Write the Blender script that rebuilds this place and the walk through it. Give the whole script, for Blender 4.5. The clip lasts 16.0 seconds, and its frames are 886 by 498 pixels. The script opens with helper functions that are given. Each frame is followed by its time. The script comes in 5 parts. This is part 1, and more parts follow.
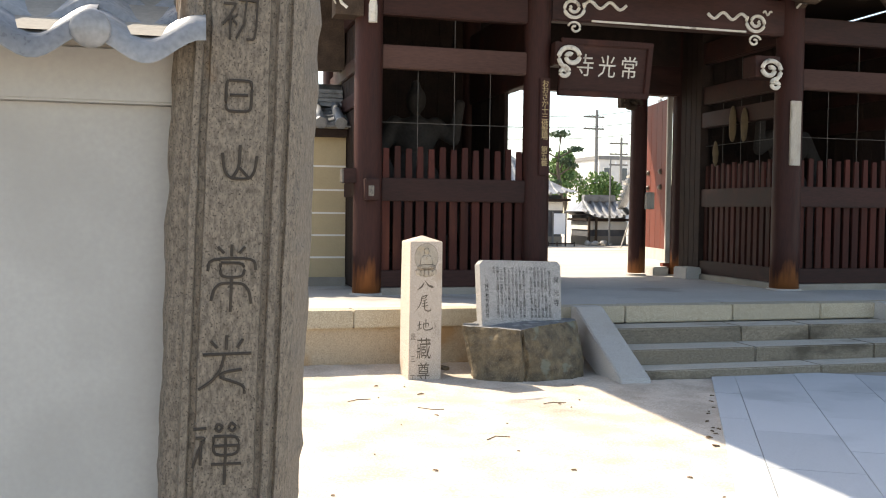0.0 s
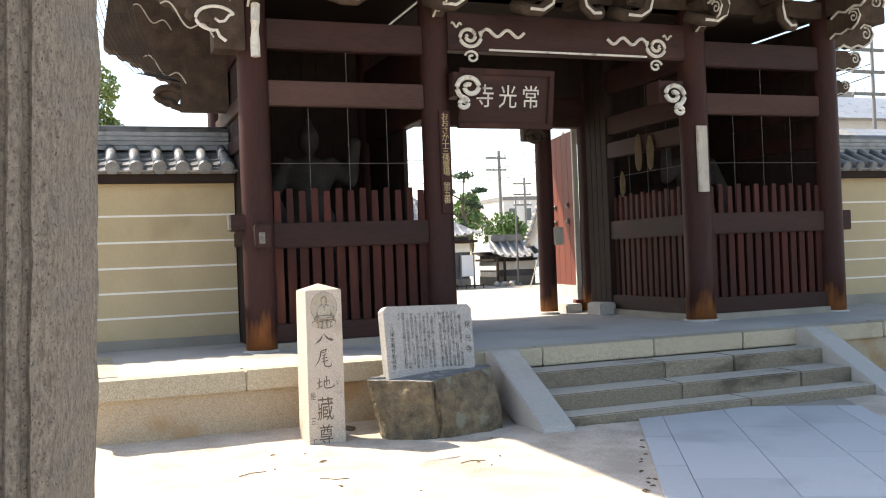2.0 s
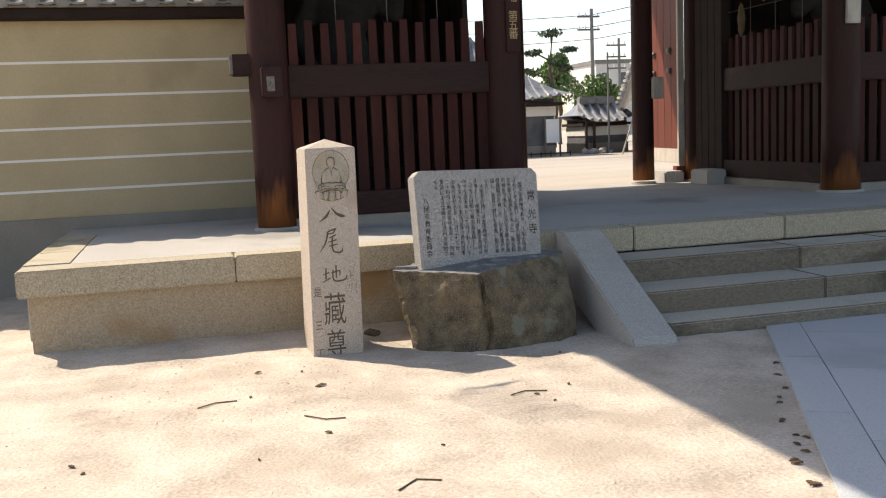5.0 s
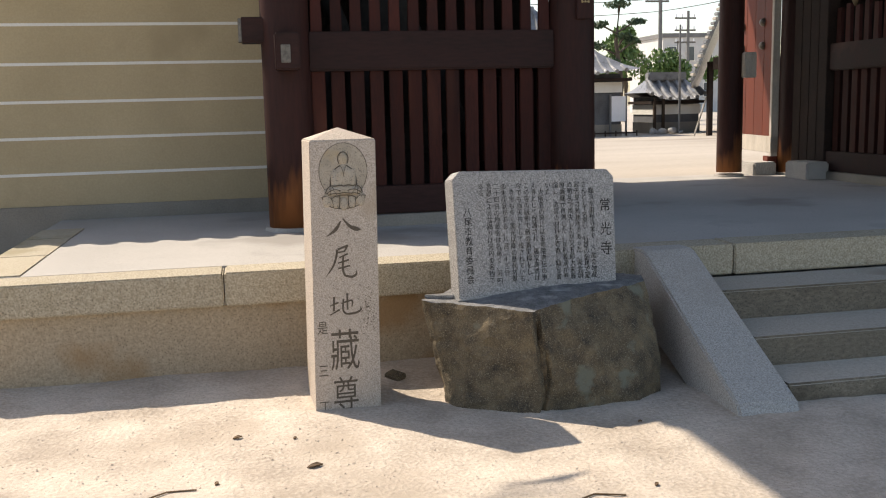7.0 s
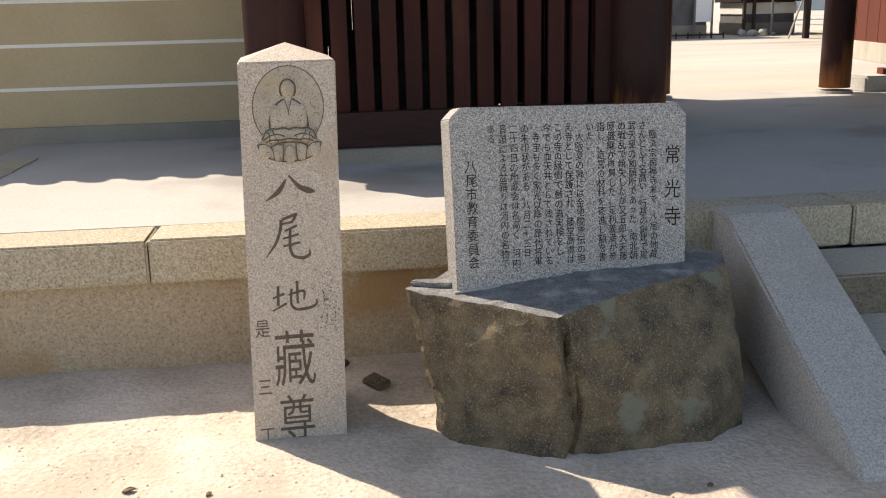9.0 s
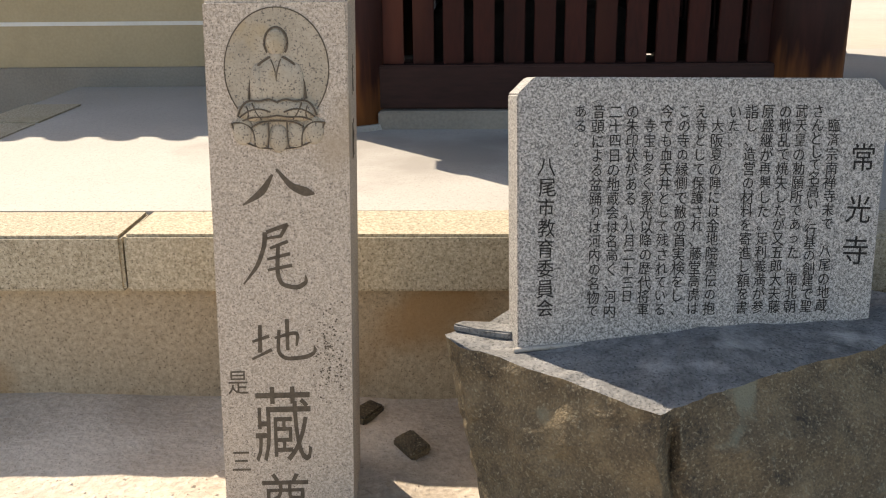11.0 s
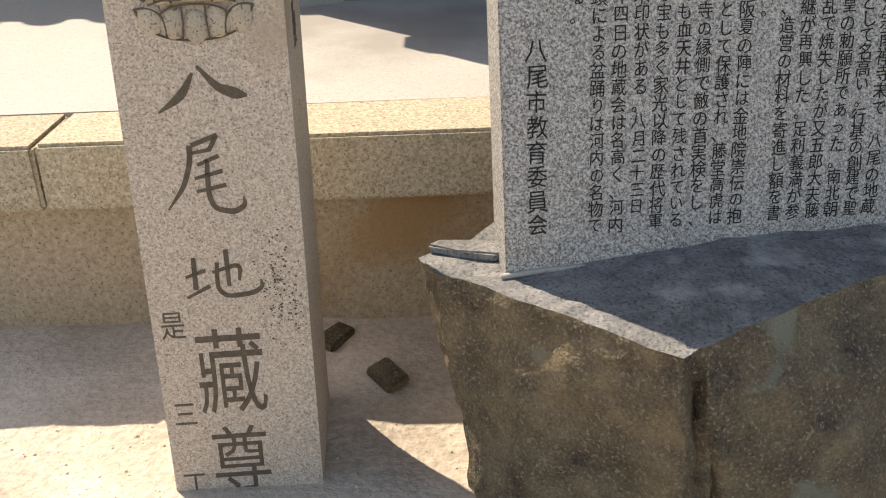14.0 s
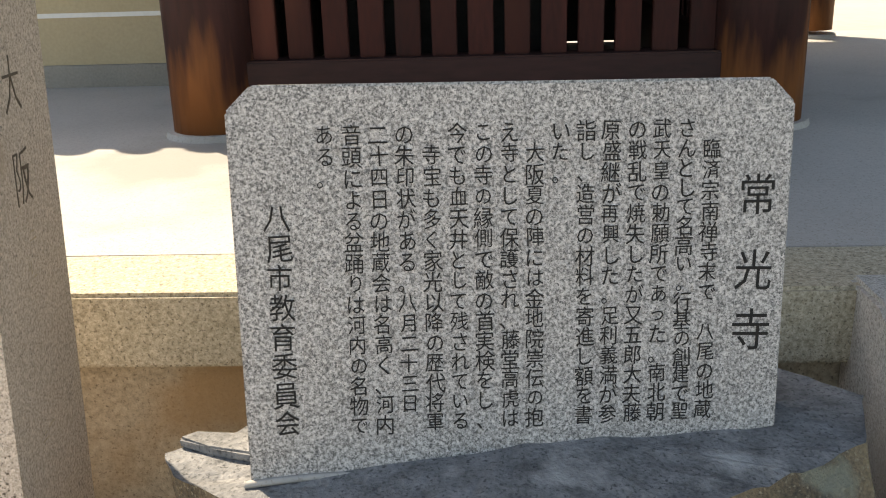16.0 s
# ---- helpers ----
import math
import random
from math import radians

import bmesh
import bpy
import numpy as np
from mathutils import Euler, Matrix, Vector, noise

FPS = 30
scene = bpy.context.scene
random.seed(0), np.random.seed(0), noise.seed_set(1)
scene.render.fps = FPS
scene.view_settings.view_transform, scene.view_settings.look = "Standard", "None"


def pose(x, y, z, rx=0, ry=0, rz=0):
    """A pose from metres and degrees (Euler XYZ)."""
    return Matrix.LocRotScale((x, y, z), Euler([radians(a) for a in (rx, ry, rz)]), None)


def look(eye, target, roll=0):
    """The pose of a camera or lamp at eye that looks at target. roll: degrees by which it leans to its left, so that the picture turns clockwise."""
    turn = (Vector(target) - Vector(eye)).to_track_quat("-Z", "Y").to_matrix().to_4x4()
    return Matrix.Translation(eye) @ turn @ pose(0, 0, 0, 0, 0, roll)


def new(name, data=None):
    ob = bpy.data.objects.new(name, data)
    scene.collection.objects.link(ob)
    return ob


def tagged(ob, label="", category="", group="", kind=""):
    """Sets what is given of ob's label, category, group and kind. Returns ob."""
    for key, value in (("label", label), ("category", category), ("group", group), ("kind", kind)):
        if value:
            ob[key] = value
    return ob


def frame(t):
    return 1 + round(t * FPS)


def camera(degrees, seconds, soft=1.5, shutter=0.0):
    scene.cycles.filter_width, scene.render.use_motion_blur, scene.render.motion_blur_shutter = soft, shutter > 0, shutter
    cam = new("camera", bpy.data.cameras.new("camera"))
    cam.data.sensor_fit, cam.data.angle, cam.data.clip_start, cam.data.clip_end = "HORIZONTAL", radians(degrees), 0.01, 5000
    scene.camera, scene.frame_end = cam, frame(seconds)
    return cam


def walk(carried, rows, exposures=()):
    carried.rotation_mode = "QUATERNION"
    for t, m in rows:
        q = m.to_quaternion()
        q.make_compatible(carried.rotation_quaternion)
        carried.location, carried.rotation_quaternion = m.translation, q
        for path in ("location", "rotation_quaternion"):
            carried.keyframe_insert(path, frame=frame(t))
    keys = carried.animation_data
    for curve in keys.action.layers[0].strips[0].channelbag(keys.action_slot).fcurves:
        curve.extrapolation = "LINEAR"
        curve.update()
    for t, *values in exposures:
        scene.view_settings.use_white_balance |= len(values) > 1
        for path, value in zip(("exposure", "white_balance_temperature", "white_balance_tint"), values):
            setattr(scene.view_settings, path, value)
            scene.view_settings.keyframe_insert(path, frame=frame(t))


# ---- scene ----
cam = camera(49.99, 16.0, soft=1.1)
# seconds, eye, target, roll
ROWS = [
    (0, (2.801, 4.21, 1.719), (3.322, 6.139, 1.64), 0.7),
    (0.5, (2.81, 4.384, 1.712), (3.336, 6.309, 1.569), 1.7),
    (1, (2.824, 4.544, 1.73), (3.349, 6.474, 1.676), -2.7),
    (1.5, (2.952, 4.73, 1.713), (3.664, 6.598, 1.653), -3.8),
    (2, (3.122, 4.998, 1.669), (3.827, 6.87, 1.686), -2.2),
    (2.5, (3.237, 5.381, 1.656), (3.931, 7.256, 1.673), -6.1),
    (3, (3.495, 5.693, 1.636), (4.199, 7.565, 1.616), -3.5),
    (3.5, (3.688, 6.115, 1.58), (4.34, 8.002, 1.456), -3.1),
    (6, (4.505, 7.919, 1.476), (4.963, 9.849, 1.223), -2.4),
    (6.5, (4.587, 8.312, 1.511), (5.045, 10.242, 1.253), -3.2),
    (7, (4.705, 8.747, 1.568), (5.096, 10.686, 1.269), -1.4),
    (7.5, (4.816, 9.133, 1.551), (5.189, 11.069, 1.217), -1.2),
    (8, (4.986, 9.501, 1.588), (5.307, 11.437, 1.203), -0.7),
    (10.5, (5.628, 11.11, 1.571), (5.662, 13.022, 0.983), -1.8),
    (11, (5.653, 11.36, 1.533), (5.591, 13.262, 0.918), -0.6),
    (11.5, (5.578, 11.599, 1.552), (5.497, 13.468, 0.844), -1.9),
    (12, (5.537, 11.697, 1.554), (5.439, 13.579, 0.882), -1.6),
    (12.5, (5.539, 11.712, 1.514), (5.435, 13.577, 0.801), -1.0),
    (13, (5.518, 11.734, 1.473), (5.431, 13.51, 0.558), -0.8),
    (13.5, (5.534, 11.747, 1.464), (5.449, 13.498, 0.5), -1.8),
    (14, (5.67, 11.81, 1.477), (5.637, 13.608, 0.602), -2.5),
    (14.5, (5.832, 11.847, 1.488), (5.829, 13.728, 0.808), -0.6),
    (15, (5.983, 11.926, 1.51), (5.987, 13.824, 0.882), -1.9),
    (15.5, (6.1, 12.067, 1.48), (6.081, 13.97, 0.866), -1.4),
    (16, (6.2, 12.171, 1.447), (6.094, 14.064, 0.811), -1.8),
]
walk(cam, [(t, look(eye, target, roll)) for t, eye, target, roll in ROWS],
     exposures=[(0.0, 1.50, 7300, 10), (1.0, 1.26, 7250, 10), (1.5, 1.40, 7200, 10), (2.2, 1.66, 7200, 10), (3.0, 1.66, 7250, 10), (3.7, 1.38, 7350, 11), (5.8, 0.76, 7250, 12), (7.2, 0.78, 7250, 12), (8.2, 0.92, 7250, 12), (10.3, 1.10, 7600, 11), (11.5, 1.04, 7600, 11), (12.5, 0.88, 7650, 11), (13.5, 0.95, 7450, 12), (14.5, 1.24, 7950, 10), (16.0, 1.48, 7950, 9)])

# ---- world and sun ----
SUN_TO = Vector((-0.573, 0.645, 1.0)).normalized()
world = bpy.data.worlds.new("sky")
scene.world = world
world.use_nodes = True
wn = world.node_tree.nodes
sky = wn.new("ShaderNodeTexSky")
sky.sky_type = "NISHITA"
sky.sun_disc = False
sky.sun_elevation = math.asin(SUN_TO.z)
sky.sun_rotation = math.atan2(SUN_TO.x, SUN_TO.y)
sky.air_density, sky.dust_density, sky.ozone_density = 1.0, 1.2, 1.0
world.node_tree.links.new(sky.outputs[0], wn["Background"].inputs[0])
wn["Background"].inputs[1].default_value = 0.135
sun_data = bpy.data.lights.new("sun", "SUN")
sun_data.energy, sun_data.angle, sun_data.color = 3.7, radians(0.53), (1.0, 0.95, 0.88)
sun = new("sun", sun_data)
sun.matrix_world = look(SUN_TO * 60, (0, 0, 0))


# ---- materials ----
def mat(name, dark, light, rough=0.8, scale=3.0, fine=60.0, bump=0.2, dist=0.004, specks=None, speck_scale=220.0,
        speck_at=0.36, stain=None, stain_scale=1.2, stain_at=0.58, metal=0.0, per_object=0.0, stretch=(1, 1, 1), wear=None, soft=0.12, contrast=1.0):
    """A two-scale surface: broad patches and fine grain between two colours, with specks, stains, wear near a height."""
    m = bpy.data.materials.new(name)
    m.use_nodes = True
    nt = m.node_tree
    n, lk = nt.nodes, nt.links.new
    bsdf = n["Principled BSDF"]
    bsdf.inputs["Metallic"].default_value = metal
    geo = n.new("ShaderNodeNewGeometry")
    mp = n.new("ShaderNodeMapping")
    mp.inputs["Scale"].default_value = stretch
    lk(geo.outputs["Position"], mp.inputs["Vector"])
    vec = mp.outputs["Vector"]

    def noi(s, detail=4.0, v=None):
        t = n.new("ShaderNodeTexNoise")
        t.inputs["Scale"].default_value, t.inputs["Detail"].default_value = s, detail
        lk(v or vec, t.inputs["Vector"])
        return t.outputs["Fac"]

    def mix(fac, a, b):
        x = n.new("ShaderNodeMix")
        x.data_type = "RGBA"
        for sock, val in ((x.inputs["Factor"], fac), (x.inputs["A"], a), (x.inputs["B"], b)):
            if isinstance(val, (tuple, float, int)):
                sock.default_value = (*val, 1) if isinstance(val, tuple) else val
            else:
                lk(val, sock)
        return x.outputs["Result"]

    def ramp(fac, lo, hi):
        r = n.new("ShaderNodeMapRange")
        r.inputs["From Min"].default_value, r.inputs["From Max"].default_value = lo, hi
        lk(fac, r.inputs["Value"])
        return r.outputs["Result"]

    def math_node(op, a, b):
        k = n.new("ShaderNodeMath")
        k.operation = op
        for i, v in enumerate((a, b)):
            if isinstance(v, (int, float)):
                k.inputs[i].default_value = v
            else:
                lk(v, k.inputs[i])
        return k.outputs[0]

    broad, grain = noi(scale, 5), noi(fine, 3)
    both = math_node("ADD", math_node("MULTIPLY", broad, 0.6), math_node("MULTIPLY", grain, 0.4))
    col = mix(ramp(both, 0.5 - 0.17 / contrast, 0.5 + 0.17 / contrast), dark, light)
    if specks:
        sp = noi(speck_scale, 2, geo.outputs["Position"])
        col = mix(ramp(sp, speck_at + 0.08, speck_at - 0.06), col, specks)
    if stain:
        col = mix(math_node("MULTIPLY", ramp(noi(stain_scale, 6), stain_at, stain_at + soft), 0.8), col, stain)
    if wear:
        colour, low, high = wear
        sep = n.new("ShaderNodeSeparateXYZ")
        lk(geo.outputs["Position"], sep.inputs[0])
        h = math_node("ADD", ramp(sep.outputs["Z"], high, low), math_node("MULTIPLY", math_node("SUBTRACT", noi(9, 4), 0.5), 1.6))
        col = mix(ramp(h, 0.45, 0.85), col, colour)
    if per_object:
        oi = n.new("ShaderNodeObjectInfo")
        hsv = n.new("ShaderNodeHueSaturation")
        lk(col, hsv.inputs["Color"])
        lk(math_node("ADD", math_node("MULTIPLY", oi.outputs["Random"], per_object), 1 - per_object / 2), hsv.inputs["Value"])
        col = hsv.outputs["Color"]
    lk(col, bsdf.inputs["Base Color"])
    rr = n.new("ShaderNodeMapRange")
    rr.inputs["From Min"].default_value, rr.inputs["From Max"].default_value = 0.3, 0.7
    rr.inputs["To Min"].default_value, rr.inputs["To Max"].default_value = max(0.05, rough - 0.1), min(1.0, rough + 0.1)
    lk(both, rr.inputs["Value"])
    lk(rr.outputs["Result"], bsdf.inputs["Roughness"])
    if bump:
        b = n.new("ShaderNodeBump")
        b.inputs["Strength"].default_value, b.inputs["Distance"].default_value = bump, dist
        lk(both, b.inputs["Height"])
        lk(b.outputs["Normal"], bsdf.inputs["Normal"])
    return m


SAND = mat("sandy_earth", (0.36, 0.297, 0.23), (0.62, 0.53, 0.432), 0.95, 2.6, 48, 1.0, 0.02, (0.33, 0.272, 0.21), 130, 0.33, (0.39, 0.32, 0.245), 1.1, 0.57, contrast=1.25)
COURT = mat("court_gravel", (0.33, 0.285, 0.23), (0.47, 0.415, 0.345), 0.95, 0.6, 30, 0.5, 0.01, None, 0, 0, (0.24, 0.205, 0.165), 0.5, 0.58, stretch=(0.3, 1, 1))
GRANITE = mat("pale_granite", (0.31, 0.288, 0.258), (0.57, 0.535, 0.48), 0.75, 110, 260, 0.4, 0.002, (0.20, 0.185, 0.165), 170, 0.36, (0.33, 0.30, 0.26), 1.4, 0.56, per_object=0.12, contrast=1.3)
STELE = mat("pinkish_granite", (0.33, 0.265, 0.205), (0.64, 0.545, 0.45), 0.7, 150, 380, 0.35, 0.002, (0.17, 0.135, 0.11), 240, 0.36, (0.38, 0.29, 0.20), 2.2, 0.60, contrast=1.4)
TABLET = mat("grey_granite", (0.10, 0.094, 0.087), (0.60, 0.565, 0.525), 0.6, 170, 420, 0.35, 0.0015, (0.075, 0.072, 0.068), 230, 0.38, contrast=1.4)
CAPSTONE = mat("mossy_granite", (0.25, 0.208, 0.135), (0.56, 0.49, 0.37), 0.85, 90, 240, 0.7, 0.004, (0.15, 0.125, 0.085), 130, 0.36, (0.27, 0.225, 0.13), 1.8, 0.57, per_object=0.15, contrast=1.15)
# step colours: stains and wear, plus shade on risers and sky light on treads
RISER = mat("weathered_shaded_riser_granite", (0.135, 0.11, 0.078), (0.29, 0.243, 0.178), 0.9, 40, 150, 0.5, 0.005, (0.09, 0.074, 0.05), 150, 0.36, (0.06, 0.047, 0.031), 1.8, 0.52, per_object=0.3, stretch=(0.7, 1, 1.6))
STEPTOP = mat("worn_sky_lit_tread_granite", (0.38, 0.335, 0.27), (0.58, 0.52, 0.43), 0.95, 60, 200, 0.4, 0.003, (0.27, 0.23, 0.18), 170, 0.36, (0.31, 0.265, 0.205), 1.6, 0.57, per_object=0.15)
BASESTONE = mat("base_granite", (0.26, 0.205, 0.135), (0.50, 0.405, 0.285), 0.9, 70, 200, 0.6, 0.005, (0.17, 0.13, 0.085), 110, 0.34, (0.31, 0.185, 0.08), 1.6, 0.50, per_object=0.12, contrast=1.0)
PAVE = mat("blue_grey_paving_granite", (0.38, 0.385, 0.385), (0.51, 0.515, 0.515), 0.85, 90, 240, 0.2, 0.002, (0.27, 0.275, 0.28), 200, 0.36, (0.34, 0.345, 0.345), 0.8, 0.57, per_object=0.14)
FLOORING = mat("platform_concrete", (0.36, 0.335, 0.30), (0.47, 0.44, 0.40), 0.85, 1.2, 60, 0.3, 0.004, (0.25, 0.23, 0.20), 160, 0.34, (0.26, 0.235, 0.205), 1.0, 0.57)
ROCK = mat("dark_weathered_rock", (0.024, 0.017, 0.010), (0.215, 0.160, 0.092), 0.8, 11.0, 150, 1.0, 0.012, (0.24, 0.205, 0.135), 130, 0.345, (0.18, 0.182, 0.135), 4.0, 0.64, soft=0.05)
ROCKTOP = mat("split_rock_top", (0.085, 0.083, 0.08), (0.265, 0.256, 0.246), 0.8, 14, 90, 1.0, 0.012, (0.07, 0.068, 0.065), 130, 0.37, (0.44, 0.42, 0.39), 6, 0.58)
PILLAR = mat("aged_grey_granite", (0.07, 0.057, 0.042), (0.24, 0.20, 0.155), 0.9, 90, 260, 0.9, 0.005, (0.045, 0.036, 0.026), 190, 0.35, (0.13, 0.066, 0.022), 5.5, 0.64, stretch=(1, 1, 0.45), soft=0.06)
WOOD = mat("bengara_red_brown_wood", (0.020, 0.0080, 0.0068), (0.052, 0.0190, 0.0152), 0.6, 4, 50, 0.5, 0.004, None, 0, 0, (0.072, 0.030, 0.021), 2.4, 0.59, stretch=(1, 1, 0.15), wear=((0.21, 0.08, 0.028), 0.66, 1.35))
BEAM = mat("dark_red_brown_beam", (0.019, 0.0088, 0.0076), (0.050, 0.0215, 0.0178), 0.6, 4, 50, 0.4, 0.003, None, 0, 0, (0.075, 0.035, 0.027), 2.0, 0.59, stretch=(0.2, 1, 1), per_object=0.25)
GREYWOOD = mat("bleached_beam", (0.046, 0.023, 0.019), (0.090, 0.050, 0.042), 0.75, 3, 60, 0.4, 0.003, stretch=(0.15, 1, 1))
SLAT = mat("red_brown_slat", (0.024, 0.0065, 0.0046), (0.060, 0.016, 0.011), 0.65, 5, 60, 0.4, 0.003, None, 0, 0, (0.08, 0.025, 0.015), 3, 0.60, stretch=(1, 1, 0.2), per_object=0.6)
BRIGHT_SLAT = mat("red_picket", (0.031, 0.0090, 0.0070), (0.068, 0.0185, 0.0135), 0.65, 5, 60, 0.4, 0.003, stretch=(1, 1, 0.2), per_object=0.7)
DOORRED = mat("red_door_paint", (0.085, 0.020, 0.011), (0.15, 0.036, 0.020), 0.6, 3, 60, 0.3, 0.002, None, 0, 0, (0.07, 0.018, 0.012), 2, 0.60, stretch=(1, 1, 0.2))
DARKWOOD = mat("soot_dark_wood", (0.017, 0.011, 0.009), (0.042, 0.027, 0.021), 0.8, 4, 40, 0.3, 0.004)
OLDWOOD = mat("old_grey_brown_bracket_wood", (0.034, 0.024, 0.018), (0.095, 0.066, 0.048), 0.85, 6, 50, 0.6, 0.006)
WHITE = mat("white_painted_carving", (0.50, 0.47, 0.42), (0.70, 0.67, 0.60), 0.8, 10, 80, 0.2, 0.002, None, 0, 0, (0.25, 0.21, 0.17), 8, 0.58)
PLASTER = mat("ochre_plaster", (0.40, 0.315, 0.185), (0.50, 0.40, 0.245), 0.9, 1.2, 60, 0.2, 0.003, None, 0, 0, (0.34, 0.265, 0.155), 0.8, 0.58)
LINE = mat("white_wall_line", (0.70, 0.67, 0.60), (0.80, 0.77, 0.70), 0.85, 5, 60, 0.1, 0.002)
WHITEWALL = mat("white_plaster", (0.34, 0.335, 0.315), (0.40, 0.395, 0.372), 0.9, 1.5, 70, 0.15, 0.002, None, 0, 0, (0.29, 0.282, 0.262), 0.9, 0.60)
PLINTH = mat("grey_plinth", (0.21, 0.185, 0.15), (0.33, 0.295, 0.245), 0.9, 2, 70, 0.4, 0.005)
TILE = mat("smoked_roof_tile", (0.135, 0.136, 0.137), (0.275, 0.276, 0.277), 0.33, 5, 70, 0.2, 0.002, None, 0, 0, (0.095, 0.093, 0.09), 4, 0.58, per_object=0.35)
INK = mat("carved_dark_paint", (0.007, 0.006, 0.005), (0.018, 0.015, 0.012), 0.9, 30, 200, 0.2, 0.001)
CARVE = mat("carved_groove_shade", (0.065, 0.050, 0.035), (0.145, 0.112, 0.08), 0.9, 60, 200, 0.2, 0.001)
# dark colour that gives the pillar's carved strokes their groove shade
PILCARVE = mat("pillar_groove_shade", (0.022, 0.017, 0.012), (0.055, 0.044, 0.033), 0.9, 30, 200, 0.2, 0.001)
RELIEF = mat("weathered_relief", (0.32, 0.27, 0.20), (0.48, 0.41, 0.32), 0.8, 12, 130, 0.4, 0.003, (0.10, 0.085, 0.075), 210, 0.36, (0.40, 0.30, 0.17), 7, 0.56)
GILT = mat("faded_gilt", (0.34, 0.24, 0.11), (0.50, 0.37, 0.18), 0.6, 10, 60, 0.1, 0.001)
BOARD = mat("bleached_signboard", (0.34, 0.30, 0.25), (0.50, 0.45, 0.38), 0.85, 8, 80, 0.2, 0.002, None, 0, 0, (0.2, 0.17, 0.13), 6, 0.6, stretch=(1, 1, 0.3))
METAL = mat("aged_metal", (0.09, 0.08, 0.07), (0.20, 0.18, 0.155), 0.5, 20, 80, 0.1, 0.001, metal=0.6)
STRAW = mat("old_straw", (0.065, 0.043, 0.02), (0.12, 0.082, 0.038), 0.9, 12, 120, 0.6, 0.004)
IDOL = mat("dusty_statue_wood", (0.021, 0.018, 0.016), (0.043, 0.038, 0.034), 0.9, 4, 30, 0.5, 0.008)
LEAF = mat("dry_leaf", (0.07, 0.04, 0.02), (0.15, 0.09, 0.04), 0.8, 20, 80, 0.3, 0.002, per_object=0.5)
BARK = mat("bark", (0.06, 0.045, 0.03), (0.13, 0.10, 0.075), 0.9, 8, 40, 0.6, 0.01)
GREEN = mat("leaf_green", (0.06, 0.12, 0.03), (0.17, 0.26, 0.07), 0.6, 1.5, 8, 0, 0.01)
PINE = mat("pine_green", (0.02, 0.045, 0.02), (0.06, 0.10, 0.04), 0.7, 1.5, 8, 0, 0.01)
OLIVE = mat("camphor_leaf", (0.07, 0.12, 0.025), (0.26, 0.31, 0.08), 0.5, 1.4, 9, 0, 0.01)
HOUSEWALL = mat("far_house_wall", (0.55, 0.53, 0.50), (0.66, 0.64, 0.61), 0.9, 2, 20, 0, 0.01)
GLASSDARK = mat("window_glass", (0.05, 0.06, 0.07), (0.09, 0.10, 0.11), 0.15, 2, 20, 0, 0.01)
CONCRETE = mat("pole_concrete", (0.15, 0.145, 0.14), (0.22, 0.215, 0.205), 0.9, 2, 20, 0, 0.01)
WIRE = mat("dull_wire", (0.05, 0.045, 0.04), (0.10, 0.09, 0.08), 0.7, 20, 80, 0.1, 0.001)
HALLWOOD = mat("grey_hall_boards", (0.075, 0.075, 0.078), (0.15, 0.15, 0.155), 0.85, 4, 40, 0.3, 0.004)
PAPER = mat("white_notice", (0.72, 0.73, 0.75), (0.80, 0.81, 0.83), 0.7, 4, 40, 0, 0.01)


for timber in (WOOD, BEAM, GREYWOOD, SLAT, BRIGHT_SLAT, DARKWOOD, OLDWOOD, DOORRED, IDOL):
    timber.node_tree.nodes["Principled BSDF"].inputs["Specular IOR Level"].default_value = 0.18


# ---- mesh helpers ----
def empty(name, label="", category="", group="", kind="", at=(0, 0, 0)):
    e = new(name)
    e.location = at
    return tagged(e, label, category, group, kind)


def mesh_of(bm, name):
    me = bpy.data.meshes.new(name)
    bm.to_mesh(me)
    bm.free()
    return me


def link(name, me, material, parent=None, label="", smooth=False):
    if material and not me.materials:
        me.materials.append(material)
    if smooth:
        me.polygons.foreach_set("use_smooth", [True] * len(me.polygons))
    ob = new(name, me)
    if parent is not None:
        ob.parent = parent
        ob.matrix_parent_inverse = Matrix.Translation(parent.location).inverted()
    return tagged(ob, label)


def part(name, bm, material, parent=None, label="", smooth=False):
    return link(name, mesh_of(bm, name), material, parent, label, smooth)


def box(x0, x1, y0, y1, z0, z1, bevel=0.0, m=None, bm=None):
    b = bm or bmesh.new()
    v = bmesh.ops.create_cube(b, size=1.0)["verts"]
    for q in v:
        q.co = Vector(((x0 + x1) / 2 + q.co.x * (x1 - x0), (y0 + y1) / 2 + q.co.y * (y1 - y0), (z0 + z1) / 2 + q.co.z * (z1 - z0)))
    if bevel:
        edges = {e for q in v for e in q.link_edges}
        r = bmesh.ops.bevel(b, geom=list(edges), offset=bevel, segments=2, affect="EDGES")
        v = r["verts"]
    if m is not None:
        bmesh.ops.transform(b, matrix=m, verts=list(v))
    return b


def prism(poly, z0, z1, bm=None, bevel=0.0, lean=(0, 0)):
    """An upright prism over a plan polygon, counter-clockwise."""
    b = bm or bmesh.new()
    lo = [b.verts.new((x, y, z0)) for x, y in poly]
    hi = [b.verts.new((x + lean[0], y + lean[1], z1)) for x, y in poly]
    n = len(poly)
    fs = [b.faces.new((lo[i], lo[(i + 1) % n], hi[(i + 1) % n], hi[i])) for i in range(n)]
    fs += [b.faces.new(hi), b.faces.new(lo[::-1])]
    if bevel:
        bmesh.ops.bevel(b, geom=list({e for f in fs for e in f.edges}), offset=bevel, segments=2, affect="EDGES")
    return b


